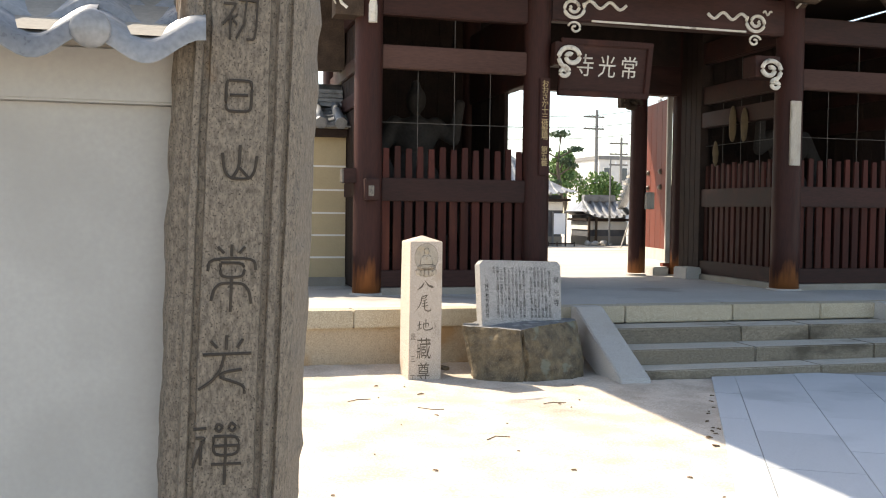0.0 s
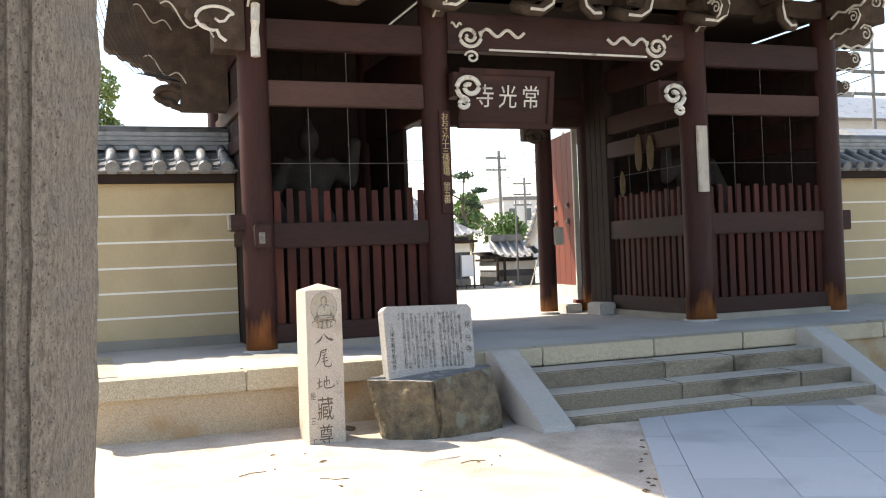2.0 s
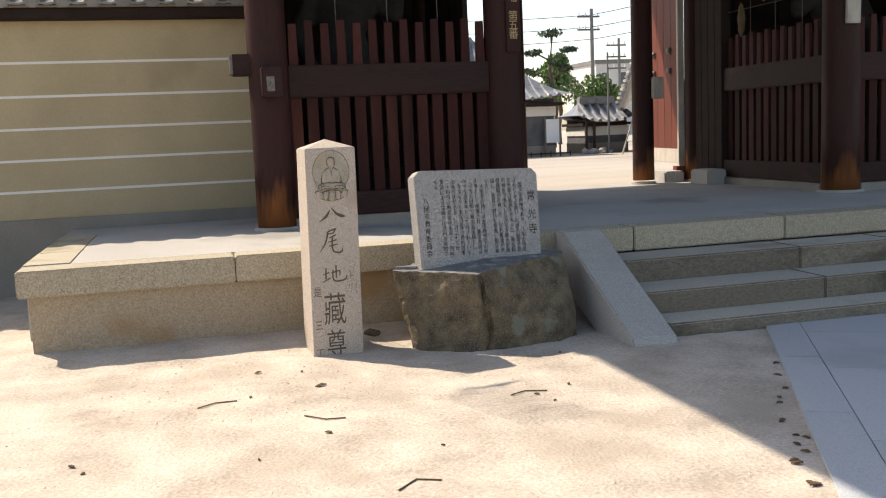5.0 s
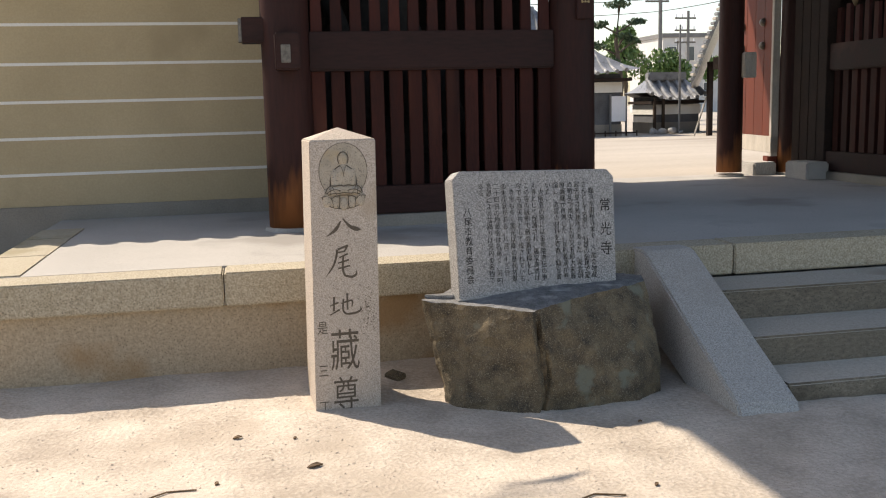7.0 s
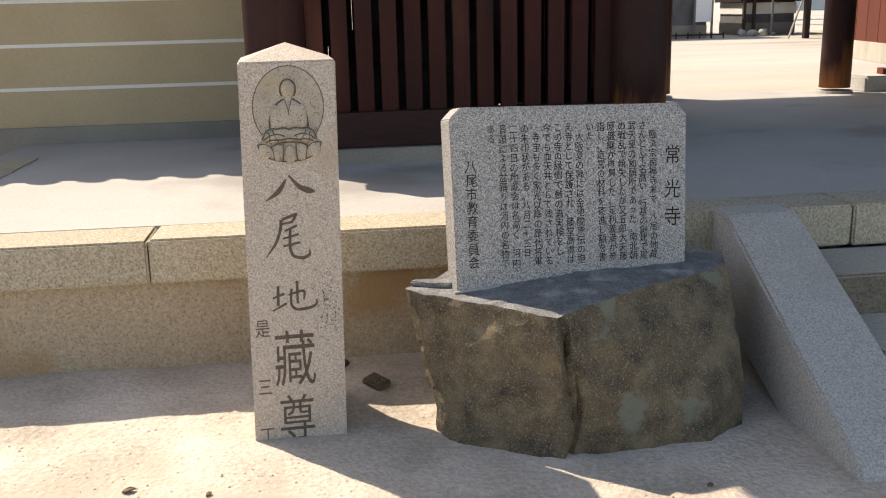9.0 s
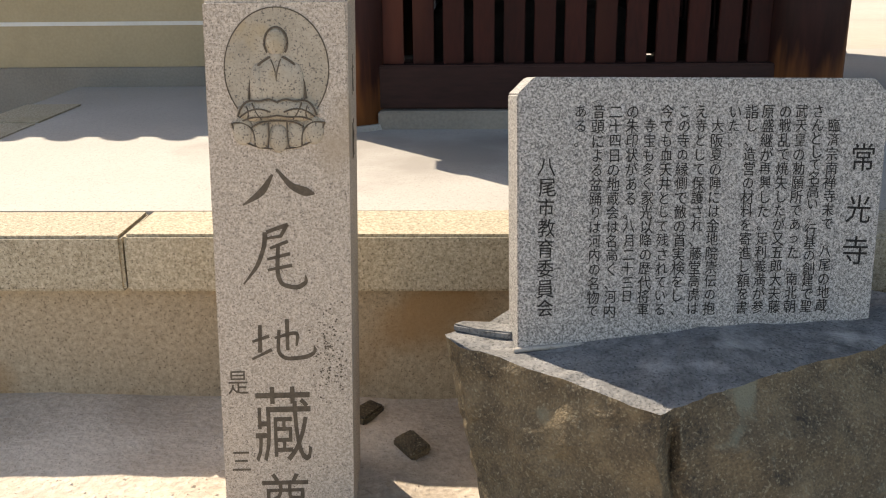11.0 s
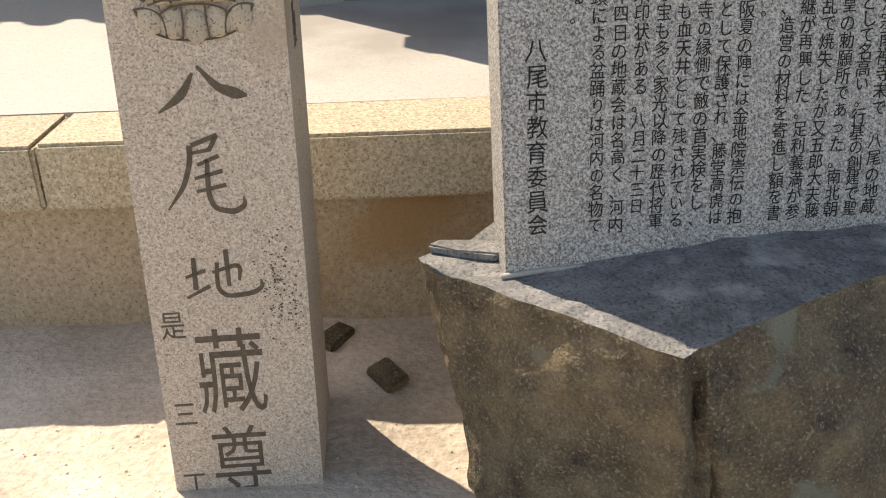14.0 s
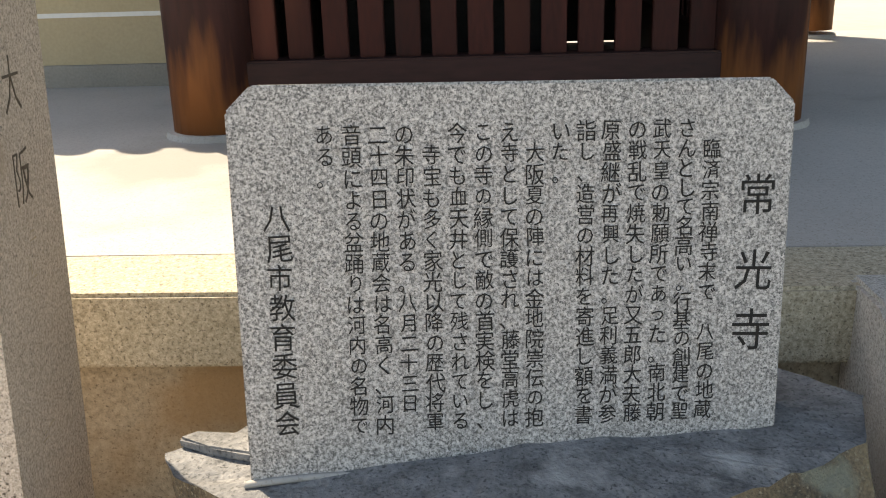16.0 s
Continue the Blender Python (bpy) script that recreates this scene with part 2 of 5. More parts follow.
def cyl(r0, r1, z0, z1, x=0, y=0, seg=24, rings=1, bm=None):
    b = bm or bmesh.new()
    rows = []
    for i in range(rings + 1):
        f = i / rings
        r = r0 + (r1 - r0) * f
        rows.append([b.verts.new((x + r * math.cos(2 * math.pi * k / seg), y + r * math.sin(2 * math.pi * k / seg), z0 + (z1 - z0) * f)) for k in range(seg)])
    for a, c in zip(rows, rows[1:]):
        for k in range(seg):
            b.faces.new((a[k], a[(k + 1) % seg], c[(k + 1) % seg], c[k]))
    b.faces.new(rows[-1])
    b.faces.new(rows[0][::-1])
    return b


def tube(points, r, seg=8, bm=None, taper=1.0):
    """A round bar along a line of points."""
    b = bm or bmesh.new()
    pts = [Vector(p) for p in points]
    rows = []
    for i, p in enumerate(pts):
        d = (pts[min(i + 1, len(pts) - 1)] - pts[max(i - 1, 0)]).normalized()
        q = d.to_track_quat("Z", "Y")
        rr = r * (1 + (taper - 1) * i / max(1, len(pts) - 1))
        rows.append([b.verts.new(p + q @ Vector((rr * math.cos(2 * math.pi * k / seg), rr * math.sin(2 * math.pi * k / seg), 0))) for k in range(seg)])
    for a, c in zip(rows, rows[1:]):
        for k in range(seg):
            b.faces.new((a[k], a[(k + 1) % seg], c[(k + 1) % seg], c[k]))
    b.faces.new(rows[-1])
    b.faces.new(rows[0][::-1])
    return b


def roughen(bm, amount, scale, seed=0.0):
    for v in bm.verts:
        v.co += noise.noise_vector(v.co * scale + Vector((seed, seed * 2, seed * 3))) * amount
    return bm


def strokes_text(name, body, size, material, parent, m, depth=0.002, line=1.0, label="", sx=1.0, sy=1.0, thin=0.0):
    """Characters of the built-in font as a mesh; body lines run downward."""
    cu = bpy.data.curves.new(name, "FONT")
    cu.body, cu.size, cu.align_x, cu.align_y, cu.extrude, cu.space_line = body, size, "CENTER", "TOP", depth, line
    cu.resolution_u = 2
    cu.offset = -thin * size
    tmp = new(name + "_curve", cu)
    bpy.context.view_layer.update()
    me = bpy.data.meshes.new_from_object(tmp.evaluated_get(bpy.context.evaluated_depsgraph_get()))
    bpy.data.objects.remove(tmp)
    bpy.data.curves.remove(cu)
    me.name = name
    me.transform(m @ Matrix.Diagonal((sx, sy, 1, 1)))
    me.materials.clear()
    return link(name, me, material, parent, label)


def spiral(turns=1.6, r=1.0, tail=(1.2, -0.8), steps=30, start=0.0, flip=1):
    pts = []
    for i in range(steps + 1):
        f = i / steps
        a = start + flip * f * turns * 2 * math.pi
        rr = r * (0.18 + 0.82 * f)
        pts.append((rr * math.cos(a), rr * math.sin(a)))
    return pts
# ---- ground ----
def ground_z(x, y):
    """Trodden sand: long swells, footprints and small ripples."""
    if not (-2 <= x <= 12 and 3 <= y <= 14.8):
        return 0.0
    z = 0.015 * noise.noise(Vector((x * 0.6, y * 0.6, 0))) + 0.010 * noise.noise(Vector((x * 2.3, y * 2.3, 4)))
    rel = Vector((x, y)) - Vector((8.212, 13.21))
    if rel.x * 0.876 - rel.y * 0.483 < -0.02:
        z += 0.007 * noise.noise(Vector((x * 6.0, y * 6.0, 9))) + 0.004 * noise.noise(Vector((x * 13.0, y * 13.0, 2)))
    if y > 13.7:
        z += 0.05 * min(1, (y - 13.7) / 0.6)
    return z


def ground_sheet():
    b = bmesh.new()
    xs = [-300, -120, -40, -12] + [i * 0.25 - 2 for i in range(0, 19)] + [2.55 + i * 0.05 for i in range(0, 110)] + [i * 0.25 + 8.25 for i in range(0, 16)] + [20, 45, 120, 300]
    ys = [-300, -120, -30, -4] + [i * 0.25 + 3 for i in range(0, 22)] + [8.4 + i * 0.05 for i in range(0, 129)] + [17, 30, 80, 300]
    g = []
    for y in ys:
        row = []
        for x in xs:
            row.append(b.verts.new((x, y, ground_z(x, y))))
        g.append(row)
    for a, c in zip(g, g[1:]):
        for i in range(len(xs) - 1):
            b.faces.new((a[i], a[i + 1], c[i + 1], c[i]))
    return tagged(part("ground", b, SAND, None, "", True), "pale sandy trodden earth in front of the temple gate", "ground", kind="structure")


ground_sheet()
tagged(part("court_ground", box(-15, 60, 19.56, 110, -0.3, 0.63), COURT), "sunlit pale gravel of the temple court", "ground", kind="structure")

# ---- platform ----
EDGE, TOP = 14.23, 0.65
platform = empty("platform", "raised stone platform under the gate with granite edging", "platform", kind="structure")
part("floor", box(3.06, 18.0, EDGE + 0.31, 19.55, 0.1, TOP - 0.004), FLOORING, platform, "worn grey paving inside the gate")
random.seed(3)
x = 3.04
for w in (1.49, 1.62, 1.55, 1.40, 1.22, 1.02, 1.12, 1.25, 1.3, 1.4, 1.3, 1.4):
    b = box(x + 0.004, x + w - 0.004, EDGE, EDGE + 0.30, 0.458, TOP + random.uniform(-0.004, 0.004), 0.010)
    part("cap_stone", roughen(b, 0.004, 5, x), CAPSTONE, platform, smooth=False)
    x += w
x = 3.11
for w in (1.06, 0.555, 0.60, 0.70, 0.66, 0.80):
    part("base_stone", roughen(box(x, x + w - 0.0004, EDGE + 0.06, EDGE + 0.35, -0.1, 0.453), 0.004, 4, 2.0), BASESTONE, platform)
    x += w
x = 11.47
for w in (0.8, 0.9, 0.75, 0.9, 0.85, 0.9):
    part("base_stone", roughen(box(x, x + w - 0.0004, EDGE + 0.06, EDGE + 0.35, -0.1, 0.453), 0.004, 4, 2.0), BASESTONE, platform)
    x += w
# end stones on the left flank, running back to the wall
y = EDGE + 0.31
for w in (0.80, 0.9, 0.6):
    part("cap_stone", roughen(box(3.04, 3.38, y + 0.004, y + w - 0.004, 0.458, TOP + 0.003, 0.010), 0.004, 5, y), CAPSTONE, platform)
    part("base_stone", roughen(box(3.11, 3.5, y, y + w, -0.1, 0.453, 0.012), 0.006, 4, y), BASESTONE, platform)
    y += w

# ---- steps and their sloping side stones ----
steps = empty("front_steps", "low granite steps, weathered risers coloured darker for shade, treads paler for sky light", "steps", kind="structure")
random.seed(5)
for y0, y1, z0, z1, cuts in ((13.81, 14.24, 0.2, 0.446, (7.36, 8.95, 9.86, 11.25)), (13.375, 13.82, 0.02, 0.270, (7.36, 8.86, 10.4, 11.25)), (13.03, 13.385, -0.1, 0.106, (7.36, 9.45, 11.25))):
    for a, c in zip(cuts, cuts[1:]):
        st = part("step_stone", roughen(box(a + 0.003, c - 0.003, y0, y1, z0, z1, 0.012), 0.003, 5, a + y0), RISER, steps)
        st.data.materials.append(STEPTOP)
        # upward faces take the paler colour that stands in for sky light
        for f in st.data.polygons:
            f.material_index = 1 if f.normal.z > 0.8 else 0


def side_stone(x0, x1):
    b = bmesh.new()
    prof = [(14.29, TOP + 0.012), (14.10, TOP + 0.012), (12.93, 0.055), (12.87, -0.05), (13.40, -0.05), (14.29, 0.30)]
    lo = [b.verts.new((x0, y, z)) for y, z in prof]
    hi = [b.verts.new((x1, y, z)) for y, z in prof]
    n = len(prof)
    for i in range(n):
        b.faces.new((lo[i], lo[(i + 1) % n], hi[(i + 1) % n], hi[i]))
    b.faces.new(hi)
    b.faces.new(lo[::-1])
    bmesh.ops.recalc_face_normals(b, faces=b.faces[:])
    bmesh.ops.bevel(b, geom=b.edges[:], offset=0.012, segments=2, affect="EDGES")
    return b


for x0 in (7.025, 11.10):
    tagged(part("side_stone", side_stone(x0, x0 + 0.335), GRANITE), "sloping smooth granite side stone of the steps", "stair side", "step side stones")

# ---- stone path ----
path = empty("stone_path", "bluish grey granite slab path leading to the steps", "path", kind="structure")
DIR, NOR, ORI = Vector((0.483, 0.876)), Vector((0.876, -0.483)), Vector((8.212, 13.21))


def clip_y(poly, lim):
    out = []
    for i, p in enumerate(poly):
        q = poly[(i + 1) % len(poly)]
        if p.y <= lim:
            out.append(p)
        if (p.y <= lim) != (q.y <= lim):
            out.append(p + (q - p) * ((lim - p.y) / (q.y - p.y)))
    return out


part("bed", prism([tuple(ORI + NOR * a + DIR * s) for a, s in ((0.01, -16), (2.21, -16), (2.21, 0.95), (0.01, -0.22))], -0.05, 0.012), PLINTH, path, "dark joint bed")
random.seed(7)
for a, c in ((0.0, 0.24), (0.24, 0.865), (0.865, 1.50), (1.50, 1.98), (1.98, 2.22)):
    s = 1.2 - random.uniform(0, 0.9)
    while s > -15.5:
        ln = random.uniform(0.95, 1.5)
        g = 0.003
        poly = [ORI + NOR * u + DIR * w for u, w in ((a + g, s - ln + g), (c - g, s - ln + g), (c - g, s - g), (a + g, s - g))]
        poly = clip_y(poly, 13.025)
        if len(poly) > 2:
            part("slab", prism([tuple(p) for p in poly], -0.02, 0.024 + random.uniform(-0.0015, 0.0015)), PAVE, path)
        s -= ln

# ---- inscribed marker post ----
def frame_matrix(origin, ux, lean=0.0):
    """Plane with x along the face, y up, z out of the face toward the walker."""
    ux = Vector((ux[0], ux[1], 0)).normalized()
    out = Vector((ux.y, -ux.x, 0))
    up = Vector((0, 0, 1))
    if lean:
        up = (up * math.cos(lean) - out * math.sin(lean))
        out = ux.cross(up)
    m = Matrix((ux, up, out)).transposed().to_4x4()
    m.translation = Vector(origin)
    return m


def marker_post():
    th = radians(0.0)
    ux, uy = Vector((math.cos(th), math.sin(th))), Vector((-math.sin(th), math.cos(th)))
    o = Vector((4.995, 13.625))
    w, d, h = 0.3445, 0.325, 1.425
    base = empty("marker_post", "pale granite marker post with carved characters and a round relief", "stone post", at=(o.x, o.y, 0))
    b = bmesh.new()
    cs = [o, o + ux * w, o + ux * w + uy * d, o + uy * d]
    rings = []
    for z in (-0.1, 0.0, 0.33, 0.66, 1.0, h):
        k = 1 + 0.004 * (1 - z / h)
        ce = o + ux * w / 2 + uy * d / 2
        rings.append([b.verts.new((*(ce + (c - ce) * k), z)) for c in cs])
    for a, c in zip(rings, rings[1:]):
        for i in range(4):
            b.faces.new((a[i], a[(i + 1) % 4], c[(i + 1) % 4], c[i]))
    ce = o + ux * w / 2 + uy * d / 2
    ap = b.verts.new((*ce, h + 0.062))
    for i in range(4):
        b.faces.new((rings[-1][i], rings[-1][(i + 1) % 4], ap))
    b.faces.new(rings[0][::-1])
    up_edges = [e for e in b.edges if abs((e.verts[0].co - e.verts[1].co).normalized().z) > 0.9 or all(v in rings[-1] for v in e.verts)]
    bmesh.ops.bevel(b, geom=up_edges, offset=0.006, segments=2, affect="EDGES")
    part("shaft", b, STELE, base)
    m = frame_matrix((o.x, o.y, 0), ux)

    def at(u, v, out=0.0):
        return m @ Matrix.Translation((u, v, out))

    # characters, top to bottom
    for ch, z, s, sx, sy in (("藏", 0.418, 0.225, 0.72, 1.05), ("尊", 0.165, 0.20, 0.72, 1.0)):
        strokes_text("character", ch, s, CARVE, base, at(0.16, z, 0.0008), 0.0006, 1.0, "carved character in dark grey", sx, sy, 0.0)
    # brush-written characters, strokes in millimetres from the character's middle, with a swelling width
    brush = (
        (0.165, 0.968, (((-12, 34, 5), (-38, -12, 17), (-88, -44, 3)), ((-2, 48, 5), (34, 2, 13), (70, -12, 21), (92, -18, 3)))),
        (0.150, 0.786, (((-17, 67, 8), (38, 86, 9)), ((36, 86, 8), (18, 54, 8)), ((-22, 50, 6), (21, 56, 7)), ((-20, 67, 10), (-23, 30, 9), (-41, -22, 9), (-79, -71, 3)),
                         ((-9, 24, 6), (37, 42, 8)), ((-17, -5, 6), (41, 9, 8)), ((-17, -34, 6), (46, -22, 8)), ((12, 36, 8), (7, -40, 9), (17, -74, 9), (58, -84, 11), (81, -69, 9), (79, -49, 3)))),
        (0.166, 0.557, (((-79, 0, 6), (-35, 15, 8)), ((-58, 46, 8), (-60, -31, 9)), ((-81, -49, 5), (-29, -23, 8)), ((-21, 9, 6), (41, 27, 9), (35, -14, 5)), ((12, 61, 9), (12, -26, 7)),
                          ((-9, 32, 7), (-14, -31, 8), (6, -51, 9), (64, -46, 10), (84, -31, 8), (81, -14, 3)))),
    )
    for u0, v0, strokes in brush:
        b = bmesh.new()
        for s in strokes:
            pts = [Vector((u, v, w_)) for u, v, w_ in s]
            fine = []
            for p, q in zip(pts, pts[1:]):
                fine += [p.lerp(q, i / 5) for i in range(5)]
            fine.append(pts[-1])
            for _ in range(3):
                fine = [fine[0]] + [(fine[i - 1] + fine[i] * 2 + fine[i + 1]) / 4 for i in range(1, len(fine) - 1)] + [fine[-1]]
            row = []
            for i, p in enumerate(fine):
                d = fine[min(i + 1, len(fine) - 1)] - fine[max(i - 1, 0)]
                nx, ny = Vector((-d.y, d.x)).normalized() * p.z * 0.62
                row.append([b.verts.new(at(u0 + (p.x + k * nx) * 0.001, v0 + (p.y + k * ny) * 0.001, 0.0012).translation) for k in (-1, 1)])
            for a, c in zip(row, row[1:]):
                b.faces.new((a[0], a[1], c[1], c[0]))
        bmesh.ops.recalc_face_normals(b, faces=b.faces[:])
        part("character", b, CARVE, base, "carved brush-written character")
    for ch, z in (("是", 0.475), ("三", 0.245), ("丁", 0.05)):
        strokes_text("character", ch, 0.075, CARVE, base, at(0.045, z, 0.0008), 0.0006, 1.0, "", 0.75)
    # round relief with a plain seated shape on a lotus
    b = bmesh.new()
    n = 40
    disc = [b.verts.new(at(0.172 + 0.126 * math.cos(2 * math.pi * k / n), 1.262 + 0.148 * math.sin(2 * math.pi * k / n), 0.001).translation) for k in range(n)]
    b.faces.new(disc)
    part("relief_disc", b, RELIEF, base, "stained oval of the carved relief")
    b = bmesh.new()

    def blob(u, v, ru, rv, t):
        r = bmesh.ops.create_uvsphere(b, u_segments=18, v_segments=12, radius=1)["verts"]
        bmesh.ops.transform(b, matrix=at(u, v, 0.0) @ Matrix.Diagonal((ru, rv, t, 1)), verts=r)

    for e in ((0.172, 1.327, 0.025, 0.033, 0.011), (0.172, 1.287, 0.014, 0.02, 0.008), (0.172, 1.232, 0.056, 0.062, 0.013), (0.126, 1.222, 0.021, 0.056, 0.011), (0.218, 1.222, 0.021, 0.056, 0.011),
              (0.172, 1.166, 0.096, 0.028, 0.016), (0.118, 1.160, 0.046, 0.024, 0.018), (0.226, 1.160, 0.046, 0.024, 0.018)):
        blob(*e)
    for k in range(5):
        blob(0.086 + k * 0.043, 1.112 - 0.010 * (2 - abs(k - 2)), 0.026, 0.036, 0.010)
    part("relief_shape", b, RELIEF, base, "plain worn seated relief on a lotus", True)
    # incised outlines, folds and petals
    b = bmesh.new()

    def line(pts, r=0.0022, out=0.004):
        pts = [Vector((u, v, 0)) for u, v in pts]
        fine = []
        for p, q in zip(pts, pts[1:]):
            fine += [p.lerp(q, k / 3) for k in range(3)]
        fine.append(pts[-1])
        for _ in range(3):
            fine = [fine[0]] + [(fine[k - 1] + fine[k] * 2 + fine[k + 1]) / 4 for k in range(1, len(fine) - 1)] + [fine[-1]]
        tube([at(p.x, p.y, out).translation for p in fine], r, 5, b)

    def both(pts, r=0.0022, out=0.004):
        line(pts, r, out)
        line([(0.344 - u, v) for u, v in pts], r, out)

    line([(0.172 + 0.126 * math.cos(a), 1.262 + 0.148 * math.sin(a)) for a in [math.pi * (1.22 - 1.44 * k / 28) for k in range(29)]], 0.0016, 0.001)
    line([(0.172 + 0.028 * math.cos(a), 1.326 + 0.037 * math.sin(a)) for a in [math.pi * (1.22 - 1.44 * k / 16) for k in range(17)]], 0.0026, 0.002)
    both([(0.158, 1.292), (0.138, 1.282), (0.116, 1.262), (0.106, 1.225), (0.103, 1.190)], 0.0034, 0.002)
    both([(0.160, 1.288), (0.170, 1.262), (0.172, 1.235)], 0.0014, 0.012)
    both([(0.076, 1.150), (0.084, 1.176), (0.106, 1.192), (0.128, 1.184), (0.150, 1.194), (0.172, 1.184)], 0.0026, 0.013)
    both([(0.080, 1.148), (0.104, 1.166), (0.132, 1.170), (0.156, 1.160)], 0.0022, 0.017)
    both([(0.088, 1.140), (0.116, 1.150), (0.142, 1.146), (0.172, 1.152)], 0.0022, 0.016)
    both([(0.112, 1.184), (0.120, 1.160), (0.134, 1.142)], 0.0018, 0.017)
    both([(0.098, 1.176), (0.104, 1.158), (0.100, 1.142)], 0.0018, 0.017)
    both([(0.058, 1.132), (0.070, 1.100), (0.098, 1.078), (0.136, 1.068), (0.172, 1.066)], 0.0022, 0.003)
    both([(0.058, 1.132), (0.084, 1.136), (0.108, 1.122), (0.116, 1.096), (0.114, 1.074)], 0.0022, 0.007)
    both([(0.108, 1.122), (0.130, 1.136), (0.172, 1.138)], 0.0022, 0.010)
    both([(0.150, 1.136), (0.150, 1.10), (0.146, 1.070)], 0.0020, 0.010)
    part("relief_outline", b, CARVE, base, "incised outline of the relief")
    # flecks of dark lichen beside the middle characters
    b = bmesh.new()
    rl = random.Random(8)
    for _ in range(190):
        u, v, r = rl.gauss(0.285, 0.022), rl.gauss(0.52, 0.075), rl.uniform(0.001, 0.0035)
        if 0.2 < u < w - 0.006:
            b.faces.new([b.verts.new(at(u + r * math.cos(k * 1.26) * rl.uniform(0.6, 1.3), v + r * math.sin(k * 1.26) * rl.uniform(0.6, 1.3), 0.0009).translation) for k in range(5)])
    tagged(part("lichen_fleck", b, CARVE, base, "dark lichen flecks"), kind="stuff")
    # worn side inscription that cannot be read
    sm = frame_matrix((o.x + ux.x * w, o.y + ux.y * w, 0), uy)
    for ch, v in (("大", 1.275), ("阪", 1.105)):
        strokes_text("character", ch, 0.125, CARVE, base, sm @ Matrix.Translation((0.165, v, 0.0008)), 0.0006, 1.0, "carved character on the side face", 0.62, 0.92, 0.016)
    for k, (v, hh) in enumerate(((0.90, 0.07), (0.83, 0.07), (0.68, 0.06), (0.52, 0.05))):
        b = bmesh.new()
        rs = random.Random(40 + k)
        for _ in range(4):
            u, q = 0.14 + rs.uniform(-0.03, 0.03), v + rs.uniform(0, hh)
            if rs.random() < 0.5:
                box(u, u + rs.uniform(0.012, 0.03), q, q + 0.003, -0.001, 0.0007, bm=b)
            else:
                box(u, u + 0.003, q, q + rs.uniform(0.012, 0.03), -0.001, 0.0007, bm=b)
        bmesh.ops.transform(b, matrix=sm, verts=b.verts[:])
        part("worn_stroke", b, RELIEF, base, "worn unreadable carving")
    # the stone is turned a little and leans back
    settle = Matrix(((1, 0, 0.0203, 4.983), (0, 1, 0.0547, 13.585), (0, 0, 0.986, 0), (0, 0, 0, 1))) @ Matrix.Rotation(radians(3.5), 4, "Z") @ Matrix.Translation((-o.x, -o.y, 0))
    for ob in base.children:
        ob.data.transform(settle)
    return base


marker_post()


# ---- inscription tablet on its rock ----
def tablet():
    th, lean, tip = radians(8.5), radians(8.3), radians(-1.65)
    ux = (math.cos(th), math.sin(th))
    w, h, t, c = 0.975, 0.695, 0.125, 0.043
    base = empty("inscription_tablet", "grey granite tablet with clipped corners and engraved black writing", "stone tablet", at=(5.758, 13.602, 0.53))
    m = frame_matrix((5.758, 13.602, 0.53), ux, lean) @ Matrix.Rotation(tip, 4, "Z")
    b = bmesh.new()
    prof = [(0.012, -0.02), (w - 0.012, -0.02), (w, h - c), (w - c, h), (c, h), (0, h - c)]
    fr = [b.verts.new(m @ Vector((u, v, 0))) for u, v in prof]
    bk = [b.verts.new(m @ Vector((u, v, -t))) for u, v in prof]
    n = len(prof)
    b.faces.new(fr)
    b.faces.new(bk[::-1])
    for i in range(n):
        b.faces.new((fr[(i + 1) % n], fr[i], bk[i], bk[(i + 1) % n]))
    bmesh.ops.recalc_face_normals(b, faces=b.faces[:])
    bmesh.ops.bevel(b, geom=b.edges[:], offset=0.004, segments=2, affect="EDGES")
    part("slab", b, TABLET, base)

    bead = [m @ Vector((w * f, 0.004 + 0.027 * min(1.0, f / 0.55) + 0.003 * math.sin(f * 17), 0.002)) for f in [i / 30 for i in range(31)]]
    part("mortar_bead", tube(bead, 0.007, 6), FLOORING, base, "pale mortar bead along the foot", True)

    brush_hand = random.Random(77)

    def column(body, u, v, size, pitch, name="character"):
        for k, ch in enumerate(body):
            if ch == "\u3000":
                continue
            turn, big = brush_hand.uniform(-2.5, 2.5), brush_hand.uniform(0.94, 1.06)
            spot = Matrix.Translation((u * w + brush_hand.uniform(-0.001, 0.001), (1 - v) * h - k * pitch, 0.0006))
            strokes_text(name, ch, size, INK, base, m @ spot @ Matrix.Rotation(radians(turn), 4, "Z"), 0.0005, 1.0, "", 0.92 * big, big)

    lines = ["　臨済宗南禅寺末で　八尾の地蔵", "さんとして名高い。行基の創建で聖", "武天皇の勅願所であった。南北朝", "の戦乱で焼失したが又五郎大夫藤", "原盛継が再興した。足利義満が参",
             "詣し、造営の材料を寄進し額を書", "いた。", "　大阪夏の陣には金地院崇伝の抱", "え寺として保護され、藤堂高虎は", "この寺の縁側で敵の首実検をし、", "今でも血天井として残されている",
             "　寺宝も多く家光以降の歴代将軍", "の朱印状がある。八月二十三日", "二十四日の地蔵会は名高く、河内", "音頭による盆踊りは河内の名物で", "ある。"]
    for k, s in enumerate(lines):
        column(s, 0.848 - 0.0455 * k, 0.098, 0.0375, 0.0363 if len(s) < 16 else 0.0340)
    column("八尾市教育委員会", 0.081, 0.285, 0.052, 0.0518)
    for ch, v in (("常", 0.243), ("光", 0.437), ("寺", 0.592)):
        column(ch, 0.935, v, 0.081, 0.1)
    return base


tablet()


